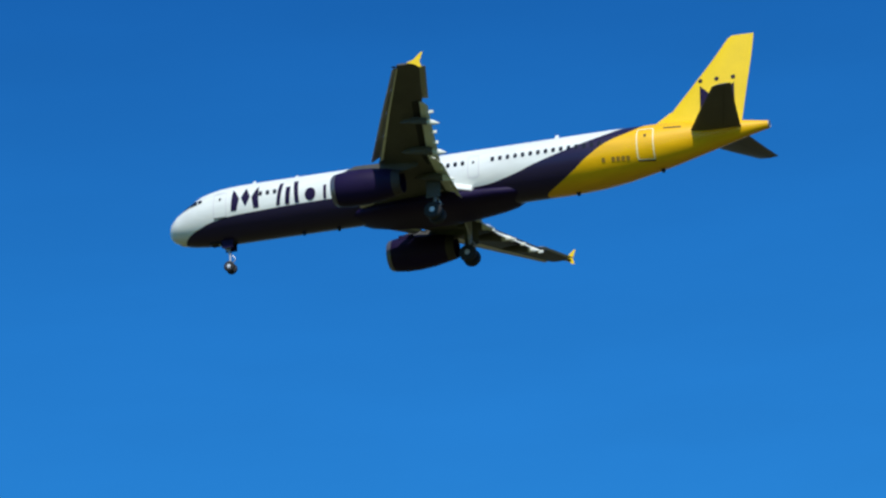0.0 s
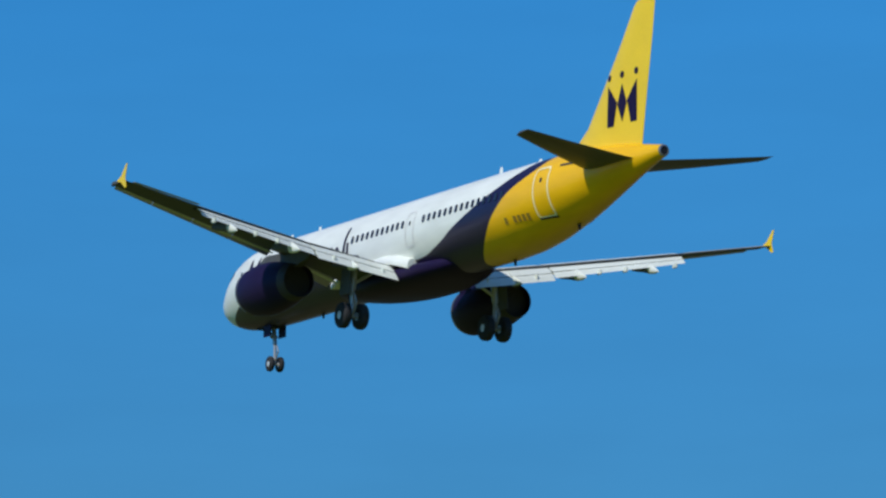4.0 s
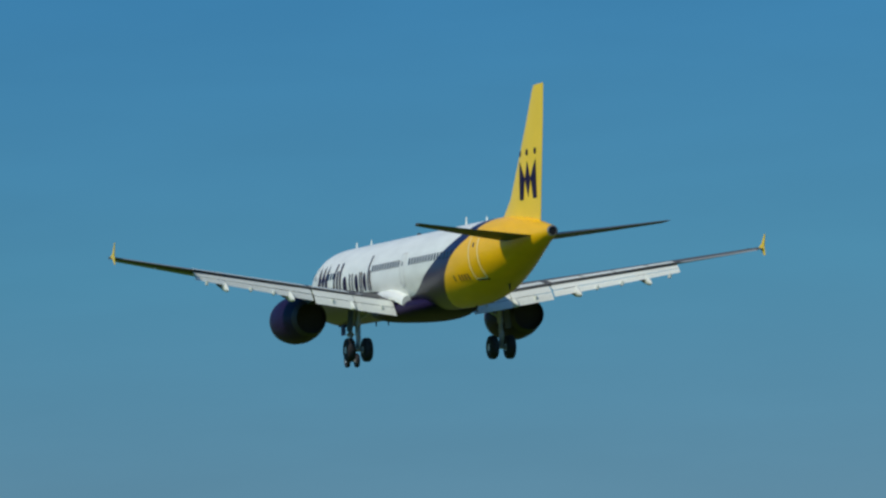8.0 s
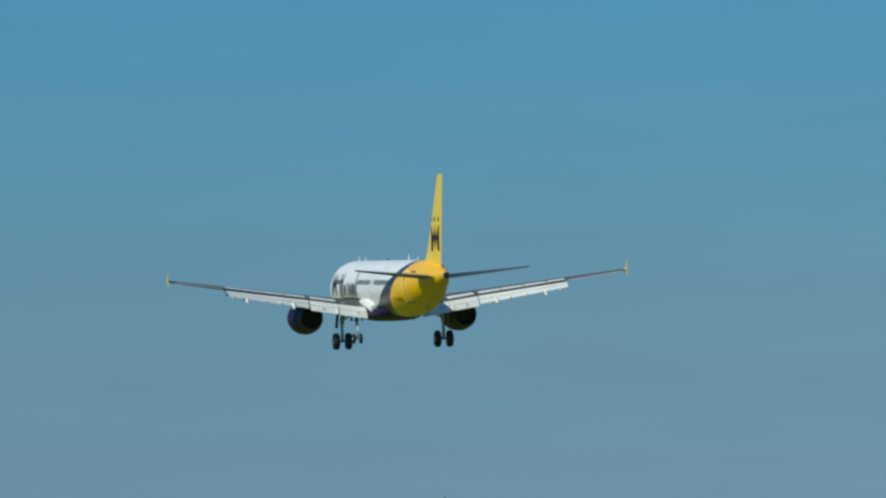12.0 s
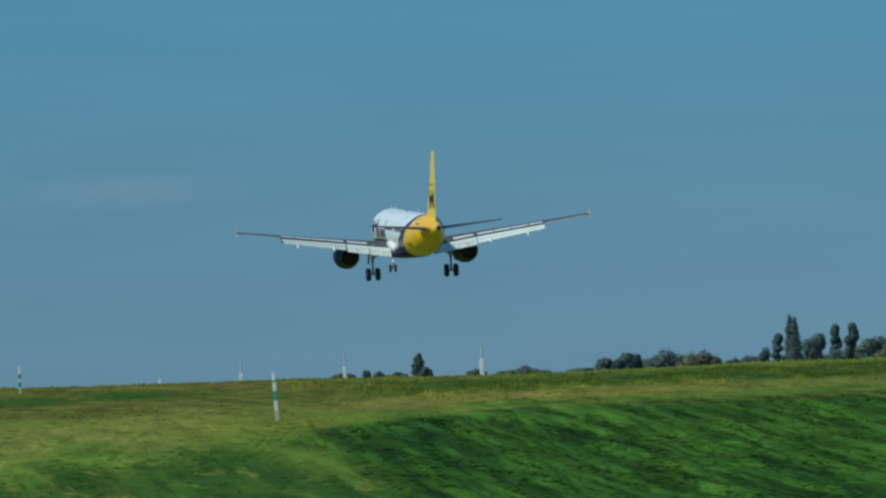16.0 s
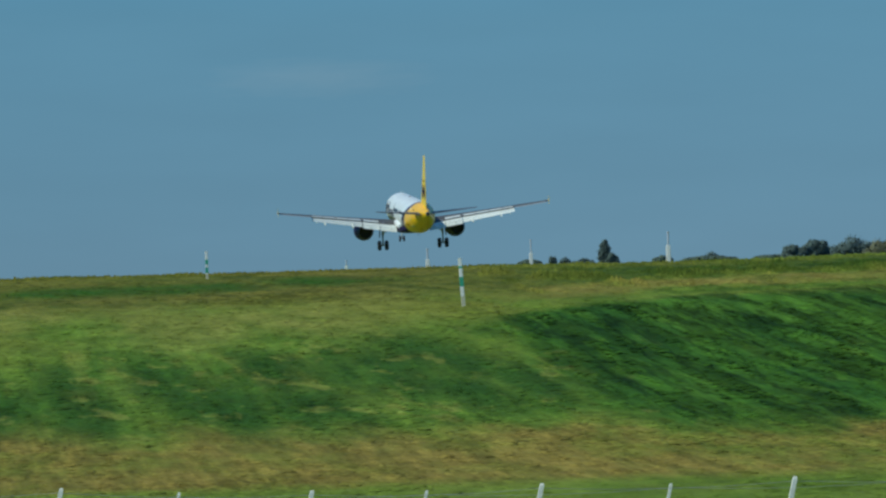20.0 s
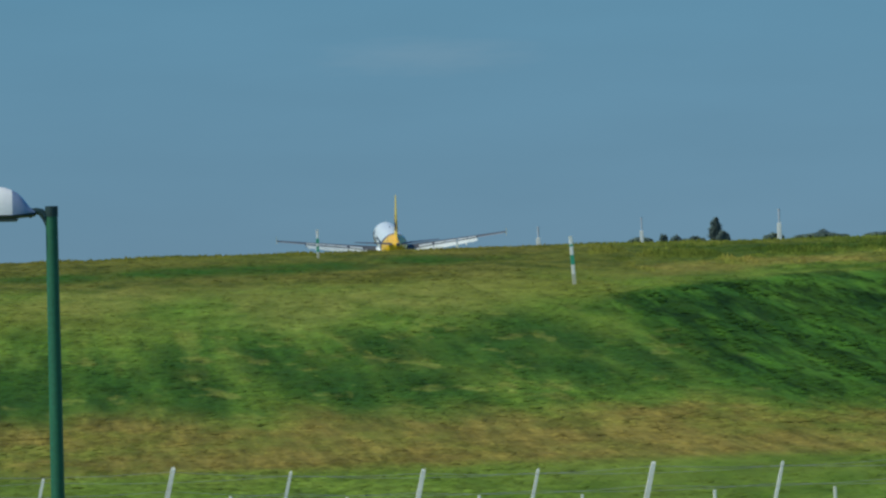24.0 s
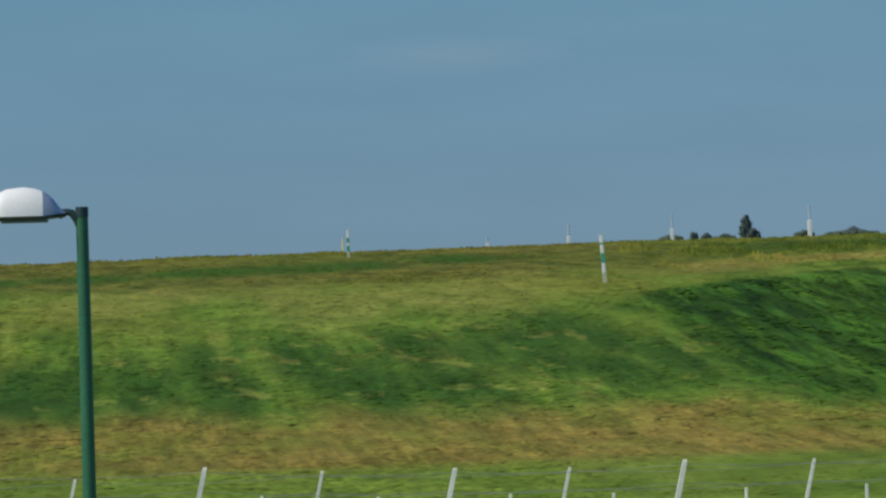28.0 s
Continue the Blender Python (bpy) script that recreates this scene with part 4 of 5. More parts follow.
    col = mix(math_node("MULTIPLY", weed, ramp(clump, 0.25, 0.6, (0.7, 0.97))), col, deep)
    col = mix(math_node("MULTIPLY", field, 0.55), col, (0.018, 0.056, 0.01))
    # bleached tussocks among the weeds
    bleached = math_node("MULTIPLY", math_node("MULTIPLY", belt, ramp(x_soft, 28, 34, (1.0, 0.12))), ramp(leaning(0.62, 5, 0, 5), 0.57, 0.68))
    col = mix(math_node("MULTIPLY", bleached, 0.62), col, (0.185, 0.2, 0.055))
    # olive crest
    crest = band(297, 390, 11, 12)
    col = mix(math_node("MULTIPLY", crest, 0.7), col, mix(ramp(clump, 0.34, 0.62), (0.062, 0.064, 0.019), (0.118, 0.1, 0.03)))
    # over the field: green sward, a dry beige strip, a rank dark hedge of weeds, and pale turf up to the crest
    over = math_node("MULTIPLY", ramp(x_soft, 33, 43), math_node("MULTIPLY", ramp(above, -2, 4), ramp(above, 18, 28, (1.0, 0.3))))
    col = mix(math_node("MULTIPLY", over, 0.75), col, mix(ramp(clump, 0.35, 0.65), (0.06, 0.125, 0.02), (0.11, 0.165, 0.03)))
    beige = math_node("MULTIPLY", math_node("MULTIPLY", ramp(above, 6, 12), ramp(above, 18, 24, (1.0, 0.0))), math_node("MULTIPLY", ramp(x_soft, 30, 38), ramp(x_soft, 52, 66, (1.0, 0.45))))
    col = mix(math_node("MULTIPLY", beige, ramp(tex(0.3, (1, 0.3, 1), 5, 0.6, 15), 0.3, 0.62, (0.35, 0.95))), col, (0.2, 0.165, 0.052))
    rank = math_node("MULTIPLY", math_node("MULTIPLY", ramp(above, 20, 28), ramp(above, 42, 54, (1.0, 0.0))), ramp(x_soft, 34, 50))
    col = mix(math_node("MULTIPLY", rank, ramp(tex(0.35, (1, 0.4, 1), 5, 0.6, 25), 0.34, 0.62, (0.4, 1.0))), col, (0.034, 0.066, 0.014))
    turf = math_node("MULTIPLY", ramp(x_soft, 52, 62), ramp(above, 48, 58))
    col = mix(math_node("MULTIPLY", turf, 0.8), col, (0.12, 0.165, 0.04))
    col = mix(math_node("MULTIPLY", blots(CREST_WEEDS), ramp(clump, 0.3, 0.6, (0.45, 1.0))), col, (0.033, 0.082, 0.014))
    # brighter grass on the flat before the bank, and the lawn-green field behind the crest
    col = mix(math_node("MULTIPLY", band(60, 169, 4, 5), 0.75), col, mix(ramp(tex(0.35, (1, 0.25, 1), 5, 0.6, 17), 0.35, 0.65), (0.085, 0.14, 0.024), (0.135, 0.185, 0.04)))
    # unseen ground all round past the bank, coloured duller to steer bounce light
    col = mix(ramp(sep.outputs["X"], 112, 150), col, (0.08, 0.07, 0.042))
    col = mix(ramp(sep.outputs["Y"], 40, 20), col, (0.08, 0.07, 0.042))
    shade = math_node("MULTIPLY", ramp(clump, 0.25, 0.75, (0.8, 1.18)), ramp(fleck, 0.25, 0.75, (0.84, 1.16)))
    # standing stalks of the dry belt
    shade = math_node("MULTIPLY", shade, math_node("ADD", math_node("MULTIPLY", foot, ramp(leaning(2.6, 22, 0, 3), 0.36, 0.64, (-0.16, 0.16))), 1.0))
    # long drill rows of the green field, ridge light and shade painted in
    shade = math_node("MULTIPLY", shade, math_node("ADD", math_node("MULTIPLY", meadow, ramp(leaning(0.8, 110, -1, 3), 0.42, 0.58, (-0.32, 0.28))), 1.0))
    # narrow furrows between the rows, their shade painted as dark lines
    furrow_shade = math_node("ABSOLUTE", math_node("SUBTRACT", leaning(0.75, 140, -1.2, 2), 0.5), 0.0)
    shade = math_node("MULTIPLY", shade, math_node("SUBTRACT", 1.0, math_node("MULTIPLY", meadow, ramp(furrow_shade, 0.008, 0.035, (0.4, 0.0)))))
    # leafy mottling and fine stalks lying down the slope
    shade = math_node("MULTIPLY", shade, math_node("ADD", math_node("MULTIPLY", math_node("MAXIMUM", belt, meadow), ramp(tex(0.8, (1, 0.12, 1), 5, 0.6, 120), 0.34, 0.66, (-0.12, 0.15))), 1.0))
    shade = math_node("MULTIPLY", shade, math_node("ADD", math_node("MULTIPLY", math_node("MAXIMUM", belt, meadow), ramp(leaning(1.6, 30, -1, 3), 0.36, 0.64, (-0.09, 0.11))), 1.0))
    if blades:
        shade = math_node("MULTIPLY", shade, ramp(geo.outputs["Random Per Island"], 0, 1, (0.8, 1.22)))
    lush = n.new("ShaderNodeVectorMath")
    lush.operation = "MULTIPLY"
    lush.inputs[1].default_value = (1.21, 1.255, 0.84)
    l.new(col, lush.inputs[0])
    sc = n.new("ShaderNodeVectorMath")
    sc.operation = "SCALE"
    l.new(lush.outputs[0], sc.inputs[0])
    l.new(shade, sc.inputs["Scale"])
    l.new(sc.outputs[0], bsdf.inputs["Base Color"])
    bsdf.inputs["Roughness"].default_value = 0.9
    bsdf.inputs["Specular IOR Level"].default_value = 0.04
    bump = n.new("ShaderNodeBump")
    bump.inputs["Strength"].default_value, bump.inputs["Distance"].default_value = 0.35, 0.15
    l.new(fleck, bump.inputs["Height"])
    l.new(bump.outputs[0], bsdf.inputs["Normal"])
    return m


grass = grass_material("rough_grass", False)
grass_blades = grass_material("grass_blades", True)


def steps(*runs):
    out = []
    for a, b, d in runs:
        k = max(1, round((b - a) / d))
        out += [lerp(a, b, i / k) for i in range(k)]
    return out + [runs[-1][1]]


def relief(x, y):
    """Clods, and the furrows and ridges of the green field."""
    z = 0.0
    if 140 < y < 372 and -12 < x < 100:
        z += 0.07 * noise.noise((x * 0.9, y * 0.45, 1.3)) + 0.03 * noise.noise((x * 2.3, y * 1.1, 5.3))
    if 196 < y < 300 and 29 < x < 100:
        top = EDGE_FAR - EDGE_DROP * math.exp((EDGE_X - x) / EDGE_RUN)
        fade = max(0.0, min(1, (x - 29) / 4, (y - 196) / 16, (top + 4 - y) / 12))
        row = noise.noise(((x - 0.02 * (y - 270)) * 0.8, y * 0.03, 9.1))
        z += fade * (0.42 * abs(row) + 0.09 * noise.noise((x * 0.7, y * 0.35, 2.2)))
    return z


def build_ground():
    xs = steps((-4900, -400, 900), (-400, -60, 40), (-60, -12, 6), (-12, 40, 0.8), (40, 100, 0.45), (100, 160, 5), (160, 500, 50), (500, 4900, 800))
    ys = steps((-4900, -200, 900), (-200, 0, 40), (0, 130, 8), (130, 372, 1.2), (372, 460, 6), (460, 1000, 30), (1000, 2500, 120), (2500, 4900, 400))
    verts = []
    for y in ys:
        for x in xs:
            z = land(x, y) + relief(x, y)
            verts.append((x, y, z))
    k = len(xs)
    faces = [(j * k + i, j * k + i + 1, (j + 1) * k + i + 1, (j + 1) * k + i) for j in range(len(ys) - 1) for i in range(k - 1)]
    me = bpy.data.meshes.new("ground")
    me.from_pydata(verts, [], faces)
    me.polygons.foreach_set("use_smooth", [True] * len(faces))
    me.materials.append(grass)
    tagged(new("ground", me), "rough grass bank rising to a level crest", "ground", kind="structure")


build_ground()


def build_tufts():
    """Low clumps of grass over the bank, and a shaggy fringe along the crest."""
    rnd = random.Random(4)
    verts, faces, normals = [], [], []

    def tuft(x, y, h, w, sink):
        z = land(x, y) + relief(x, y) - sink
        a = rnd.uniform(0, 2.1)
        lx, ly = rnd.uniform(-0.4, 0.4) * w, rnd.uniform(-0.4, 0.4) * w
        i = len(verts)
        for k in range(3):
            c, d = math.cos(a + 2.0944 * k), math.sin(a + 2.0944 * k)
            verts.append((x + w * c, y + w * d * 1.6, z))
            normals.append(Vector((c * 0.3, d * 0.3, 1)).normalized())
        verts.append((x + lx, y + ly, z + h))
        normals.append(Vector((lx, ly, w * 2)).normalized())
        faces.extend(((i, i + 1, i + 3), (i + 1, i + 2, i + 3), (i + 2, i, i + 3)))
    for _ in range(80000):
        y = 142 + 228 * rnd.random() ** 1.1
        x = y * math.tan(radians(rnd.uniform(-1.6, 14.8)))
        big = noise.noise((x * 0.07, y * 0.05, 11.0)) + 0.6 * noise.noise((x * 0.5, y * 0.2, 4.0))
        w = rnd.uniform(0.12, 0.34) * max(0.5, 1 + 0.7 * big)
        tuft(x, y, w * rnd.uniform(0.1, 0.2) + 0.012, w, 0.012)
    for _ in range(12000):
        y = rnd.uniform(345, 372)
        x = y * math.tan(radians(rnd.uniform(-1.6, 14.8)))
        tuft(x, y, rnd.uniform(0.05, 0.2) * max(0.4, 1 + noise.noise((x * 0.35, y * 0.2, 8.0))), rnd.uniform(0.08, 0.2), 0.02)
    for _ in range(26000):
        x = rnd.uniform(36, 88)
        y = EDGE_FAR - EDGE_DROP * math.exp((EDGE_X - x) / EDGE_RUN) + 31 + rnd.gauss(0, 6)
        big = noise.noise((x * 0.22, y * 0.12, 21.0)) + 0.5 * noise.noise((x * 0.8, y * 0.3, 14.0))
        if big > 0.06:
            tuft(x, y, min(0.55, 1.1 * big) * rnd.uniform(0.4, 1.0), rnd.uniform(0.12, 0.3), 0.03)
    me = bpy.data.meshes.new("grass_tufts")
    me.from_pydata(verts, [], faces)
    me.polygons.foreach_set("use_smooth", [True] * len(faces))
    me.normals_split_custom_set_from_vertices(normals)
    me.materials.append(grass_blades)
    tagged(new("grass_tufts", me), "rough green and straw-coloured grass tufts on the bank", "grass", kind="stuff")


build_tufts()


# ---------------------------------------------------------------- marker poles and light masts along the crest
def build_marker_pole(x, y, height, width, bands, lean=0.0):
    """A flat-sided white marker pole with green bands."""
    z = land(x, y)
    thing = tagged(new("marker_pole"), "white plastic marker pole with a green band standing in grass", "marker pole", "marker poles on the bank")
    thing.matrix_basis = Matrix.Translation((x, y, z - 0.05)) @ Matrix.Rotation(radians(lean), 4, "Y")
    part("pole_shaft", box(0, 0, height / 2, width, width * 0.6, height, width * 0.12), post_white, thing)
    for lo, hi in bands:
        part("green_band", box(0, 0, height * (lo + hi) / 2, width + 0.012, width * 0.6 + 0.012, height * (hi - lo), 0.004), post_green, thing, "green band")
    part("pole_foot", box(0, 0, height * 0.11, width + 0.008, width * 0.6 + 0.008, height * 0.22, 0.004), post_foot, thing, "stained cream foot of the pole")
    part("pole_cap", box(0, 0, height + 0.015, width * 1.08, width * 0.7, 0.04, 0.01), post_white, thing)
    return thing


def build_mast(x, y, foot, height, lower, w_low, w_up, label, leg=0.0, lean=0.0):
    """A light mast: a stout white housing below and a slender rod above."""
    thing = tagged(new("light_mast"), label, "light mast", "light masts along the crest")
    thing.matrix_basis = Matrix.Translation((x, y, foot)) @ Matrix.Rotation(radians(lean), 4, "Y")
    part("mast_housing", box(0, 0, lower / 2, w_low, w_low * 0.7, lower, w_low * 0.1), post_white, thing, "white housing")
    if leg:
        part("mast_leg", tube([(w_low * 0.25, 0, -leg), (w_low * 0.25, 0, 0.02)], w_low * 0.12, 8), post_white, thing)
    part("mast_rod", tube([(0, 0, lower - 0.05), (0, 0, height)], w_up * 0.3, 8), rod_grey, thing)
    part("mast_lamp", tube([(0, 0, height - 0.02), (0, 0, height + 0.06)], w_up * 0.4, 8), rod_grey, thing)
    return thing


build_marker_pole(30.57, 287.0, 2.73, 0.205, ((0.42, 0.62), (0.80, 0.84)), -3.0)
build_marker_pole(18.91, 338.0, 1.92, 0.17, ((0.25, 0.45), (0.55, 0.72)), 0.0)
build_mast(37.06, 372.0, 3.60, 1.89, 1.15, 0.28, 0.207, 'slim white light mast behind the grassy crest')
build_mast(44.24, 368.0, 3.79, 2.09, 1.18, 0.25, 0.164, 'white light mast beside a low bush on the crest')
build_mast(54.06, 366.0, 3.50, 2.65, 1.71, 0.31, 0.203, 'white light mast with a stout housing on the crest')
build_mast(70.93, 300.0, 2.18, 2.9, 1.5, 0.66, 0.26, 'white light mast with a broad box housing in the grass', 0.5, -2.5)
build_mast(35.06, 420.0, 4.17, 1.24, 0.87, 0.233, 0.187, 'faint slim white mast behind the crest')


# ---------------------------------------------------------------- the lamp post
def build_lamp_post():
    x, y = 0.132, 44.0
    z = land(x, y)
    top = 44.0 * math.tan(radians(1.255)) - z
    thing = tagged(new("street_lamp"), "green steel lamp post with a white domed lantern", "street lamp")
    thing.matrix_basis = Matrix.Translation((x, y, z)) @ Matrix.Rotation(radians(0.5), 4, "Y")
    part("lamp_base", tube([(0, 0, -0.1), (0, 0, 1.2), (0, 0, 1.26)], [0.09, 0.088, 0.064], 20), lamp_green, thing)
    part("lamp_column", tube([(0, 0, 1.2), (0, 0, top - 0.02)], [0.062, 0.052], 20), lamp_green, thing)
    part("column_cap", tube([(0, 0, top - 0.09), (0, 0, top - 0.005), (0, 0, top)], [0.056, 0.056, 0.05], 20), lamp_dark, thing)
    part("lamp_arm", tube([(-0.02, 0, top - 0.17), (-0.055, 0, top - 0.09), (-0.09, 0, top - 0.05), (-0.13, 0, top - 0.04), (-0.17, 0, top - 0.05)], [0.036, 0.036, 0.033, 0.03, 0.032], 12), lamp_dark, thing, "dark curved arm")
    # lantern: flat base with a domed cover
    rings = []
    prof = [(-0.38, 0.02, 0.0), (-0.37, 0.09, 0.08), (-0.3, 0.135, 0.18), (-0.17, 0.15, 0.24), (-0.02, 0.15, 0.255), (0.08, 0.147, 0.24), (0.14, 0.138, 0.217), (0.19, 0.125, 0.187), (0.225, 0.112, 0.152), (0.255, 0.098, 0.113), (0.29, 0.075, 0.065), (0.335, 0.05, 0.03)]
    for a, w, h in prof:
        up = 0.1 * max(0, a - 0.15)
        rings.append([Vector((-0.475 + a, w * math.cos(3.14159 * j / 14), top - 0.072 + up + max(0.012, h - up) * math.sin(3.14159 * j / 14))) for j in range(15)])
    part("lantern_cover", loft(rings[:7]), lamp_white, thing, "white domed lantern cover")
    part("lantern_end", loft(rings[6:]), lamp_end, thing, "blue-grey lantern end by the arm")
    rings = []
    for a, w, h in prof:
        rings.append([Vector((-0.475 + a, w * 1.03 * math.cos(6.28319 * j / 20), top - 0.087 + 0.1 * max(0, a - 0.15) + 0.018 * math.sin(6.28319 * j / 20))) for j in range(20)])
    part("lantern_rim", loft(rings), lamp_dark, thing, "dark lantern rim")
    part("lantern_lens", box(-0.495, 0, top - 0.112, 0.42, 0.2, 0.03, 0.012), lamp_lens, thing)
    part("collar", tube([(-0.14, 0, top - 0.045), (-0.2, 0, top - 0.06)], [0.032, 0.045], 12), lamp_dark, thing)
    part("access_door", box(0, -0.09, 0.75, 0.07, 0.012, 0.32, 0.004), lamp_green, thing)


build_lamp_post()


# ---------------------------------------------------------------- fences on the near side of the dip
# bearings of the posts and rise of their tips, in degrees
FRONT_POSTS = ((-9.6, -1.58), (-6.85, -1.61), (-4.1, -1.64), (-1.36, -1.68), (1.5, -1.715), (4.315, -1.84), (6.905, -1.852), (9.75, -1.85), (12.45, -1.86), (15.2, -1.87))
BACK_POSTS = ((-8.3, -1.71), (-5.55, -1.74), (-2.75, -1.77), (0.04, -1.8), (2.82, -1.818), (5.605, -1.875), (8.355, -1.886), (11.1, -1.89), (13.9, -1.9), (16.6, -1.91))


def build_fence():
    """Concrete posts with cranked tops, strung with wire: two parallel lines, and low stakes between."""
    rnd = random.Random(9)
    for y, spots, width, arm in ((63.0, FRONT_POSTS, 0.062, 0.62), (68.0, BACK_POSTS, 0.045, 0.62)):
        fence = tagged(new("fence"), "wire fence on pale concrete posts with cranked tops", "fence", "fences below the bank")
        fence.matrix_basis = Matrix.Translation((0, y, 0))
        tips = []
        for azi, rise in spots:
            x = y * math.tan(radians(azi))
            ground = land(x, y)
            tip = y * math.tan(radians(rise)) + rnd.uniform(-0.01, 0.01)
            lean = math.tan(radians(13))
            bx = x - arm * lean
            rings = []
            for zz, xx, k in ((ground - 0.2, bx, 1.2), (tip - arm, bx, 1.05), (tip - 0.03, x - 0.005, 0.86), (tip, x, 0.6)):
                h = width / 2 * k
                rings.append([Vector((xx - h, -h, zz)), Vector((xx + h, -h, zz)), Vector((xx + h, h, zz)), Vector((xx - h, h, zz))])
            post = part("fence_post", loft(rings), concrete, fence, "pale concrete post with a cranked top", smooth=False)
            tips.append((x, tip, bx))
        for drop in (0.06, 0.3, 0.55):
            pts = []
            for x, tip, bx in tips:
                pts.append((lerp(x, bx, drop / arm) , width * 0.5, tip - drop))
            sag = []
            for a, b in zip(pts, pts[1:]):
                for k in range(4):
                    u = k / 4
                    sag.append((lerp(a[0], b[0], u), a[1], lerp(a[2], b[2], u) - 0.05 * 4 * u * (1 - u)))
            sag.append(pts[-1])
            part("wire_strand", tube(sag, 0.003, 5), wire_metal, fence)
    stakes = tagged(new("fence"), "low line of slim pale stakes beside the wire fence", "fence", "fences below the bank")
    stakes.matrix_basis = Matrix.Translation((0, 65.5, 0))
    for azi, elv in ((-0.65, -2.06), (0.8, -2.1), (2.13, -2.07), (3.44, -2.13), (4.93, -2.16), (6.09, -2.19), (7.58, -2.19), (8.93, -2.2), (10.3, -2.2)):
        x = 65.5 * math.tan(radians(azi))
        g, t = land(x, 65.5), 65.5 * math.tan(radians(elv))
        part("stake", box(x, 0, (g + t) / 2 - 0.1, 0.04, 0.04, t - g + 0.2, 0.006), concrete, stakes, smooth=False)


build_fence()


# ---------------------------------------------------------------- trees on the skyline
def foliage(name, colour):
    m, n, l, bsdf = nodes_of(name)
    geo = n.new("ShaderNodeNewGeometry")
    mr = n.new("ShaderNodeMapRange")
    mr.inputs["To Min"].default_value, mr.inputs["To Max"].default_value = 0.92, 1.09
    l.new(geo.outputs["Random Per Island"], mr.inputs["Value"])
    sc = n.new("ShaderNodeVectorMath")
    sc.operation = "SCALE"
    sc.inputs[0].default_value = colour
    l.new(mr.outputs[0], sc.inputs["Scale"])
    l.new(sc.outputs[0], bsdf.inputs["Base Color"])
    bsdf.inputs["Roughness"].default_value = 0.85
    bsdf.inputs["Specular IOR Level"].default_value = 0.1
    return m


# leaf colours lifted and blued to paint in distance haze
leaf_dark = foliage("hazed_dark_foliage", (0.12, 0.175, 0.15))
leaf_mid = foliage("hazed_green_foliage", (0.13, 0.185, 0.14))
leaf_olive = foliage("hazed_olive_foliage", (0.19, 0.205, 0.12))


def crown_mesh(name, lobes, count, size, material, seed):
    """Many small leaf clumps spread through overlapping lobes (cx, cz, rx, rz)."""
    rnd = random.Random(seed)
    verts, faces, outward = [], [], []
    area = [a[2] * a[3] for a in lobes]
    for _ in range(count):
        cx, cz, rx, rz = rnd.choices(lobes, area)[0]
        while True:
            px, py, pz = (rnd.uniform(-1, 1) for _ in range(3))
            if px * px + py * py + pz * pz < 1:
                break
        k = 1 + 0.09 * rnd.gauss(0, 1) * (px * px + pz * pz)
        c = Vector((cx + px * rx * k, py * rx * k * 0.9, cz + pz * rz * k))
        r = size * rnd.uniform(0.5, 1.3)
        i = len(verts)
        turn = Euler((rnd.uniform(0, 6), rnd.uniform(0, 6), rnd.uniform(0, 6))).to_matrix()
        for q in ((1, 0, -0.5), (-0.5, 0.87, -0.5), (-0.5, -0.87, -0.5), (0, 0, 1)):
            verts.append(c + turn @ Vector(q) * r)
            outward.append((Vector((px / rx, py / rx, pz / rz + 0.15 / rz)) + turn @ Vector(q) * 0.25 / rx).normalized())
        faces += [(i, i + 1, i + 2), (i, i + 1, i + 3), (i + 1, i + 2, i + 3), (i + 2, i, i + 3)]
    me = bpy.data.meshes.new(name)
    me.from_pydata(verts, [], faces)
    me.polygons.foreach_set("use_smooth", [True] * len(faces))
    me.normals_split_custom_set_from_vertices(outward)
    me.materials.append(material)
    return me


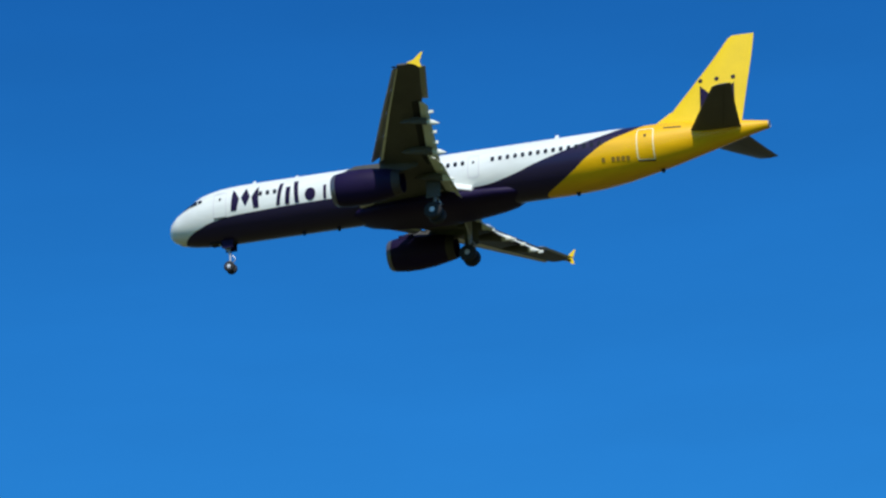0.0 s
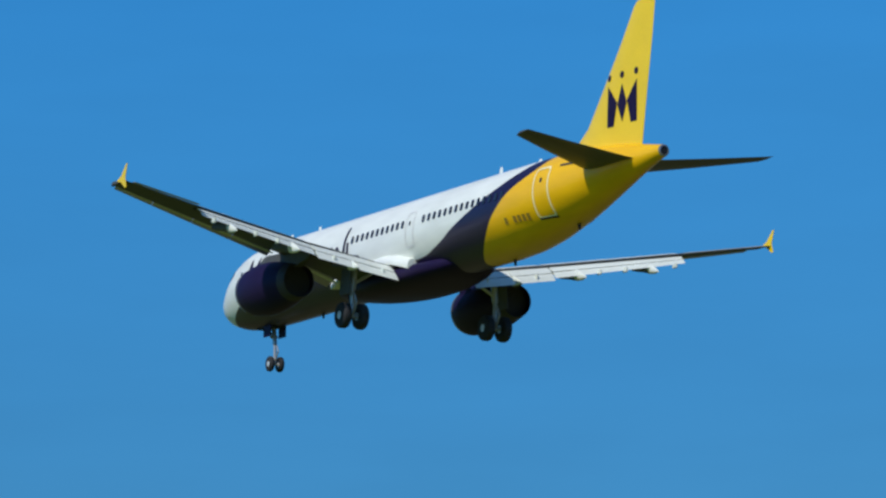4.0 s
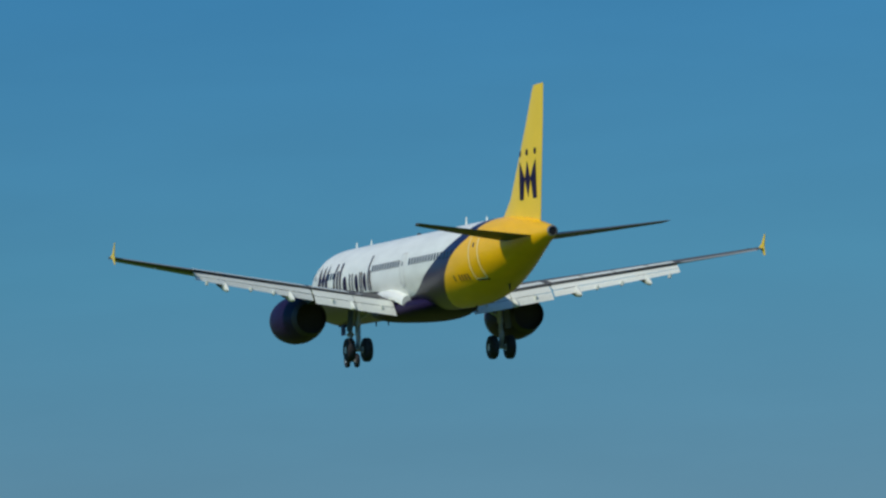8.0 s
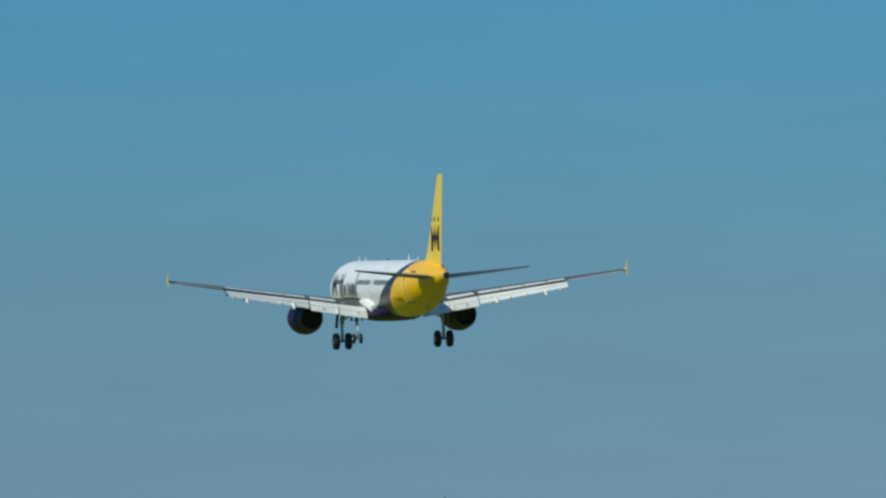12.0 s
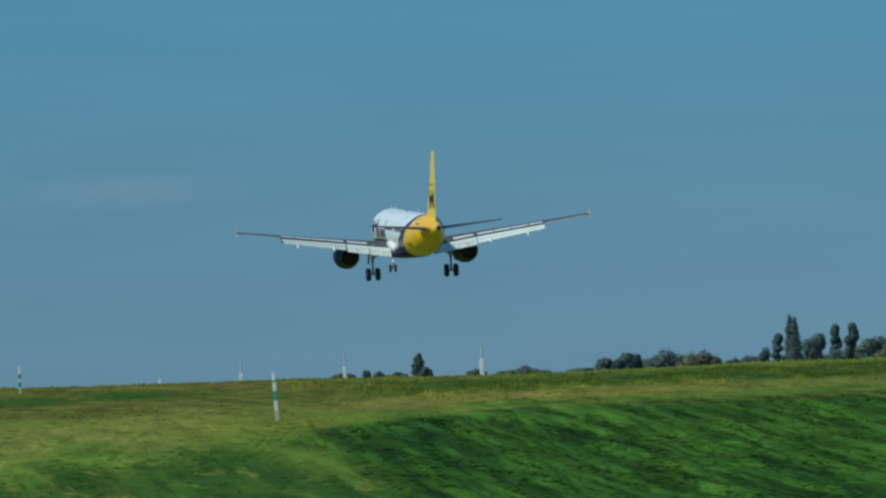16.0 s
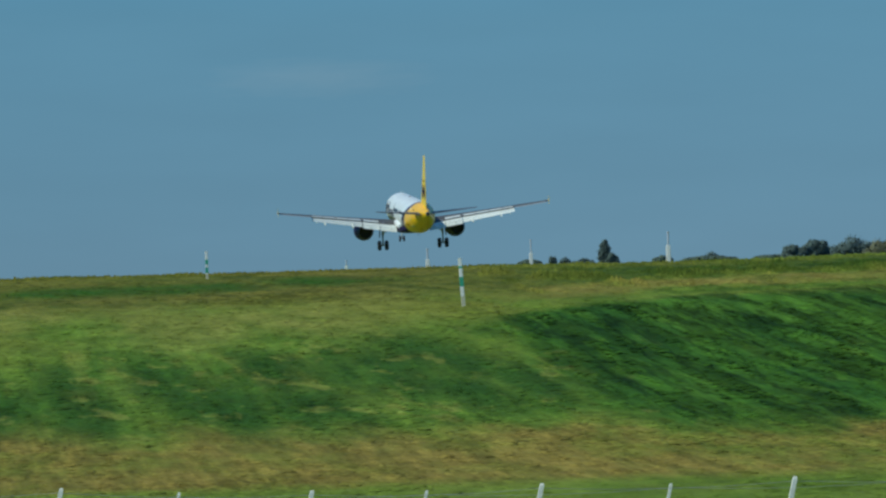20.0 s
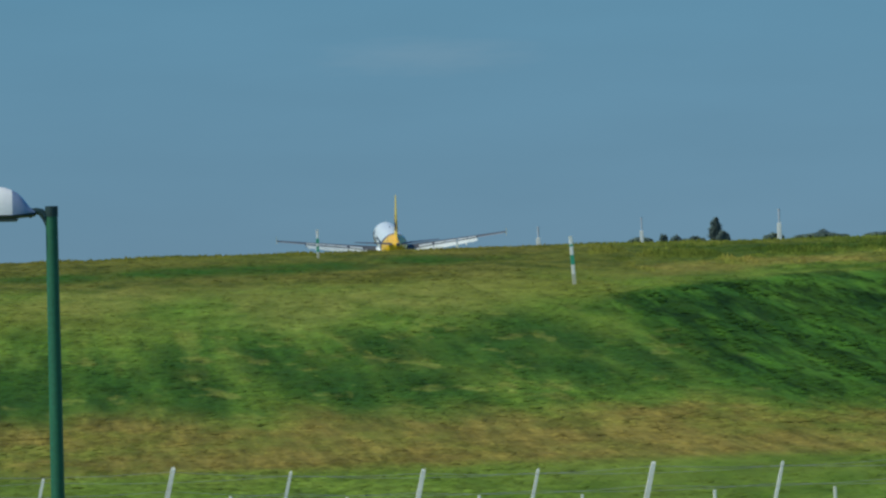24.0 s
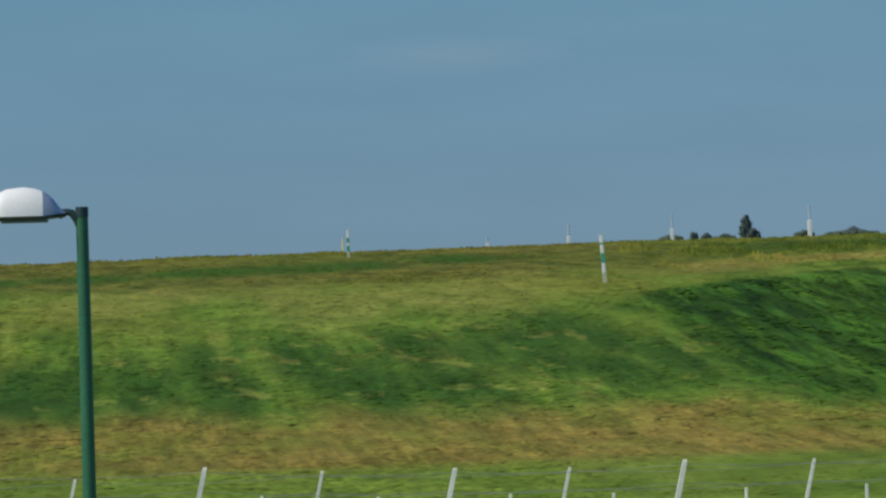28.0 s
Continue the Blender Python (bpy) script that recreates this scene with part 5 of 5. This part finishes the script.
def build_tree(kind, x, y, height, width, seed, leaf):
    """A tree with trunk, limbs and a crown of clumps; kind: poplar, round, open, bush."""
    rnd = random.Random(seed)
    g = land(x, y)
    words = {"poplar": "tall slender dark poplar on the skyline", "round": "broad rounded tree on the skyline", "open": "loose-crowned tree with gaps on the skyline", "bush": "low bushy tree on the skyline"}
    thing = tagged(new("poplar_tree" if kind == "poplar" else "bush" if kind == "bush" else "broadleaf_tree"), words[kind], "tree" if kind != "bush" else "bush", "trees on the skyline")
    thing.matrix_basis = Matrix.Translation((x, y, g))
    h, w = height, width
    if kind == "poplar":
        lobes = [(rnd.uniform(-0.06, 0.06) * w, h * (0.12 + 0.8 * i / 9), w * 0.5 * track([(0, 0.85), (0.25, 1.0), (0.6, 0.85), (0.85, 0.6), (1, 0.36)], i / 9), h * 0.085) for i in range(10)]
    elif kind == "round":
        lobes = [(rnd.uniform(-0.3, 0.3) * w, h * rnd.uniform(0.2, 0.76), w * rnd.uniform(0.2, 0.3), h * rnd.uniform(0.18, 0.24)) for _ in range(12)]
    elif kind == "open":
        lobes = [(rnd.uniform(-0.36, 0.36) * w * (1.1 - u), h * (0.3 + 0.65 * u), w * rnd.uniform(0.16, 0.26), h * rnd.uniform(0.07, 0.12)) for u in (-0.2, 0, 0.1, 0.2, 0.35, 0.5, 0.6, 0.7, 0.85, 0.95, 1.0)]
    else:
        lobes = [((i / 8 - 0.5) * 0.86 * w, h * (0.62 - 0.5 * abs(i / 8 - 0.5)) * rnd.uniform(0.85, 1.1), w * rnd.uniform(0.15, 0.22), h * rnd.uniform(0.3, 0.4)) for i in range(9)]
    part("trunk", tube([(0, 0, -0.3), (0.02 * w, 0, h * 0.3), (0, 0, h * 0.8)], [0.035 * h, 0.024 * h, 0.006 * h], 8), bark, thing)
    for cx, cz, rx, rz in lobes[:5]:
        part("limb", tube([(0, 0, h * 0.25), (cx * 0.5, rnd.uniform(-0.1, 0.1) * w, lerp(h * 0.25, cz, 0.6)), (cx, 0, cz)], [0.014 * h, 0.01 * h, 0.004 * h], 6), bark, thing)
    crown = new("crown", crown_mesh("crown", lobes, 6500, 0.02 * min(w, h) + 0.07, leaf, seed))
    crown.parent = thing
    return thing


for kind, x, y, height, width, seed, leaf in (
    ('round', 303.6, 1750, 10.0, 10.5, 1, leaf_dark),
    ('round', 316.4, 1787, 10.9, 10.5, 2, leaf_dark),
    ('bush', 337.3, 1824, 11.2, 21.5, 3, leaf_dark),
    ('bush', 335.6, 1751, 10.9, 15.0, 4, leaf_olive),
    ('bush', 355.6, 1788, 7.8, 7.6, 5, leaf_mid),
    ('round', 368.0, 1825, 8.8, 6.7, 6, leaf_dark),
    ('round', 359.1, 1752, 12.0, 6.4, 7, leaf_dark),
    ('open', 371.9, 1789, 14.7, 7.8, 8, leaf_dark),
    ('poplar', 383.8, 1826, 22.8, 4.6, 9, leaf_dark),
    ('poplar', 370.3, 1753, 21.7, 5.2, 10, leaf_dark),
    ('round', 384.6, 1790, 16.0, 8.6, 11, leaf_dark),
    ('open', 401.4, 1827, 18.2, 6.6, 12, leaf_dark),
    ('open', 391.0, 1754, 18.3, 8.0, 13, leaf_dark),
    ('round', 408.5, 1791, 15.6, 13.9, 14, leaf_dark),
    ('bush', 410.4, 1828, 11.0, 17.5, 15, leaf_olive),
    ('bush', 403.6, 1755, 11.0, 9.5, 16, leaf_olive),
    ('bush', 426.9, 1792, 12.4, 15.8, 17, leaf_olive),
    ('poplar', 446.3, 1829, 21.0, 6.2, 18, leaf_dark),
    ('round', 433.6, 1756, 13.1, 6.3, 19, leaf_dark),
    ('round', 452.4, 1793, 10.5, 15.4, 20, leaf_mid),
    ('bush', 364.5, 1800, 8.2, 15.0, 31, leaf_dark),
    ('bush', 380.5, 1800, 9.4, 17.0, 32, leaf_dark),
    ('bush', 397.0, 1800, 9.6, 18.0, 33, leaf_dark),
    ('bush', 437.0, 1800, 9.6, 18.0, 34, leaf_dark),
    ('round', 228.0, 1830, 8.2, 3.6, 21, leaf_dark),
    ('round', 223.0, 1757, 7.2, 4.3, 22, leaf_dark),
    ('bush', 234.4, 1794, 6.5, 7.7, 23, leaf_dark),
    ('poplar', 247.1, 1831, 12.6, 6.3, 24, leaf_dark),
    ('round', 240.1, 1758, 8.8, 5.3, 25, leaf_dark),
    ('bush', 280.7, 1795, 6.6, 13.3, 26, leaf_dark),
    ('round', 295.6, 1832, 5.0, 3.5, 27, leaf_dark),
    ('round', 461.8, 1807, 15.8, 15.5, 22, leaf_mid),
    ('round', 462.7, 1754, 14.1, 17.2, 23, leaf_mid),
    ('bush', 44.4, 370, 0.54, 1.48, 60, leaf_mid),
    ('bush', 54.2, 370, 0.53, 1.23, 61, leaf_mid),
    ('bush', 58.3, 370, 0.40, 2.47, 62, leaf_mid),
    ('bush', 56.9, 370, 0.40, 2.06, 63, leaf_mid),
    ('bush', 62.4, 370, 0.40, 2.47, 64, leaf_mid),
):
    build_tree(kind, x, y, height, width, seed, leaf)


# ---------------------------------------------------------------- motion
def motions():
    # seconds, place, heading, pitch, bank of the airliner
    flight = [
        (0.0, 307.10, 84.55, 153.52, 1.22, 3.42, 0.02),
        (0.5, 277.92, 122.62, 135.82, 1.80, 3.60, 0.12),
        (1.0, 248.36, 153.47, 118.71, 2.37, 3.77, 0.26),
        (1.5, 219.94, 175.98, 104.26, 2.31, 3.83, 0.23),
        (2.0, 193.40, 192.44, 92.21, 2.24, 3.89, 0.23),
        (2.5, 171.13, 202.81, 82.34, 2.03, 4.00, 0.11),
        (3.0, 151.24, 207.85, 73.15, 1.82, 4.10, -0.01),
        (3.5, 132.23, 208.60, 63.32, 1.87, 4.08, -0.16),
        (4.0, 115.89, 206.00, 54.50, 1.89, 4.03, -0.29),
        (4.5, 101.04, 201.74, 46.87, 1.86, 4.08, -0.15),
        (6.5, 77.21, 214.28, 32.62, 1.57, 4.25, -0.12),
        (7.0, 75.51, 225.35, 31.09, 1.54, 4.29, -0.06),
        (7.5, 75.34, 237.42, 30.16, 1.57, 4.16, -0.21),
        (8.0, 75.30, 249.87, 29.43, 1.56, 4.04, -0.38),
        (8.5, 75.10, 263.16, 29.15, 1.60, 3.79, -0.26),
        (9.0, 75.37, 277.31, 28.81, 1.53, 3.53, -0.13),
        (9.5, 75.39, 291.82, 27.92, 1.64, 3.72, -0.29),
        (10.0, 75.34, 306.27, 26.79, 1.72, 3.87, -0.41),
        (10.5, 75.29, 320.69, 25.62, 1.79, 3.83, -0.56),
        (11.0, 75.16, 335.34, 24.53, 1.84, 3.78, -0.70),
        (11.5, 74.91, 351.77, 23.73, 1.73, 3.83, -0.68),
        (13.5, 71.75, 425.73, 23.26, 1.36, 4.08, -0.56),
        (14.0, 70.81, 438.87, 22.59, 1.26, 4.14, -0.80),
        (14.5, 68.98, 449.29, 21.63, 1.13, 4.07, -1.17),
        (15.0, 67.42, 459.65, 20.79, 0.97, 4.02, -1.54),
        (15.5, 66.50, 473.79, 20.09, 0.94, 3.89, -1.65),
        (16.0, 65.69, 489.26, 19.42, 0.87, 3.80, -1.62),
        (16.5, 65.15, 506.31, 18.65, 0.78, 3.72, -1.52),
        (17.0, 64.64, 524.91, 17.94, 0.69, 3.65, -1.36),
        (17.5, 64.08, 542.91, 17.22, 0.67, 3.57, -1.18),
        (18.0, 63.61, 561.52, 16.55, 0.64, 3.52, -1.01),
        (18.5, 63.16, 580.70, 15.87, 0.64, 3.61, -0.94),
        (19.0, 62.71, 599.87, 15.16, 0.64, 3.73, -0.97),
        (19.5, 62.46, 621.26, 14.55, 0.59, 3.81, -1.07),
        (20.0, 62.22, 642.70, 14.04, 0.54, 3.88, -1.23),
        (20.5, 60.81, 652.81, 13.26, 0.72, 3.84, -1.23),
        (21.0, 59.30, 662.78, 12.44, 0.89, 3.83, -1.22),
        (21.5, 58.91, 684.43, 11.95, 1.10, 4.04, -1.13),
        (22.0, 58.58, 706.33, 11.45, 1.31, 4.27, -1.00),
        (22.5, 56.86, 714.41, 10.83, 1.60, 4.42, -0.85),
        (24.5, 53.00, 780.41, 9.45, 1.36, 4.30, -0.60),
        (25.0, 52.21, 796.41, 9.08, 1.31, 5.30, -0.60),
        (25.5, 51.23, 811.91, 8.86, 1.26, 4.70, -0.60),
        (26.0, 50.01, 826.91, 8.58, 1.21, 3.80, -0.60),
        (26.5, 48.85, 841.41, 8.45, 1.16, 2.80, -0.60),
        (27.0, 48.17, 855.41, 8.42, 1.11, 1.30, -0.60),
        (27.5, 47.79, 868.91, 6.60, 1.06, 0.90, -0.60),
        (28.0, 47.68, 881.91, 4.20, 1.01, 0.70, -0.60),
    ]
    walk(airliner, [(t, Matrix.Translation((x, y, z)) @ aim(h, p, b)) for t, x, y, z, h, p, b in flight])


motions()
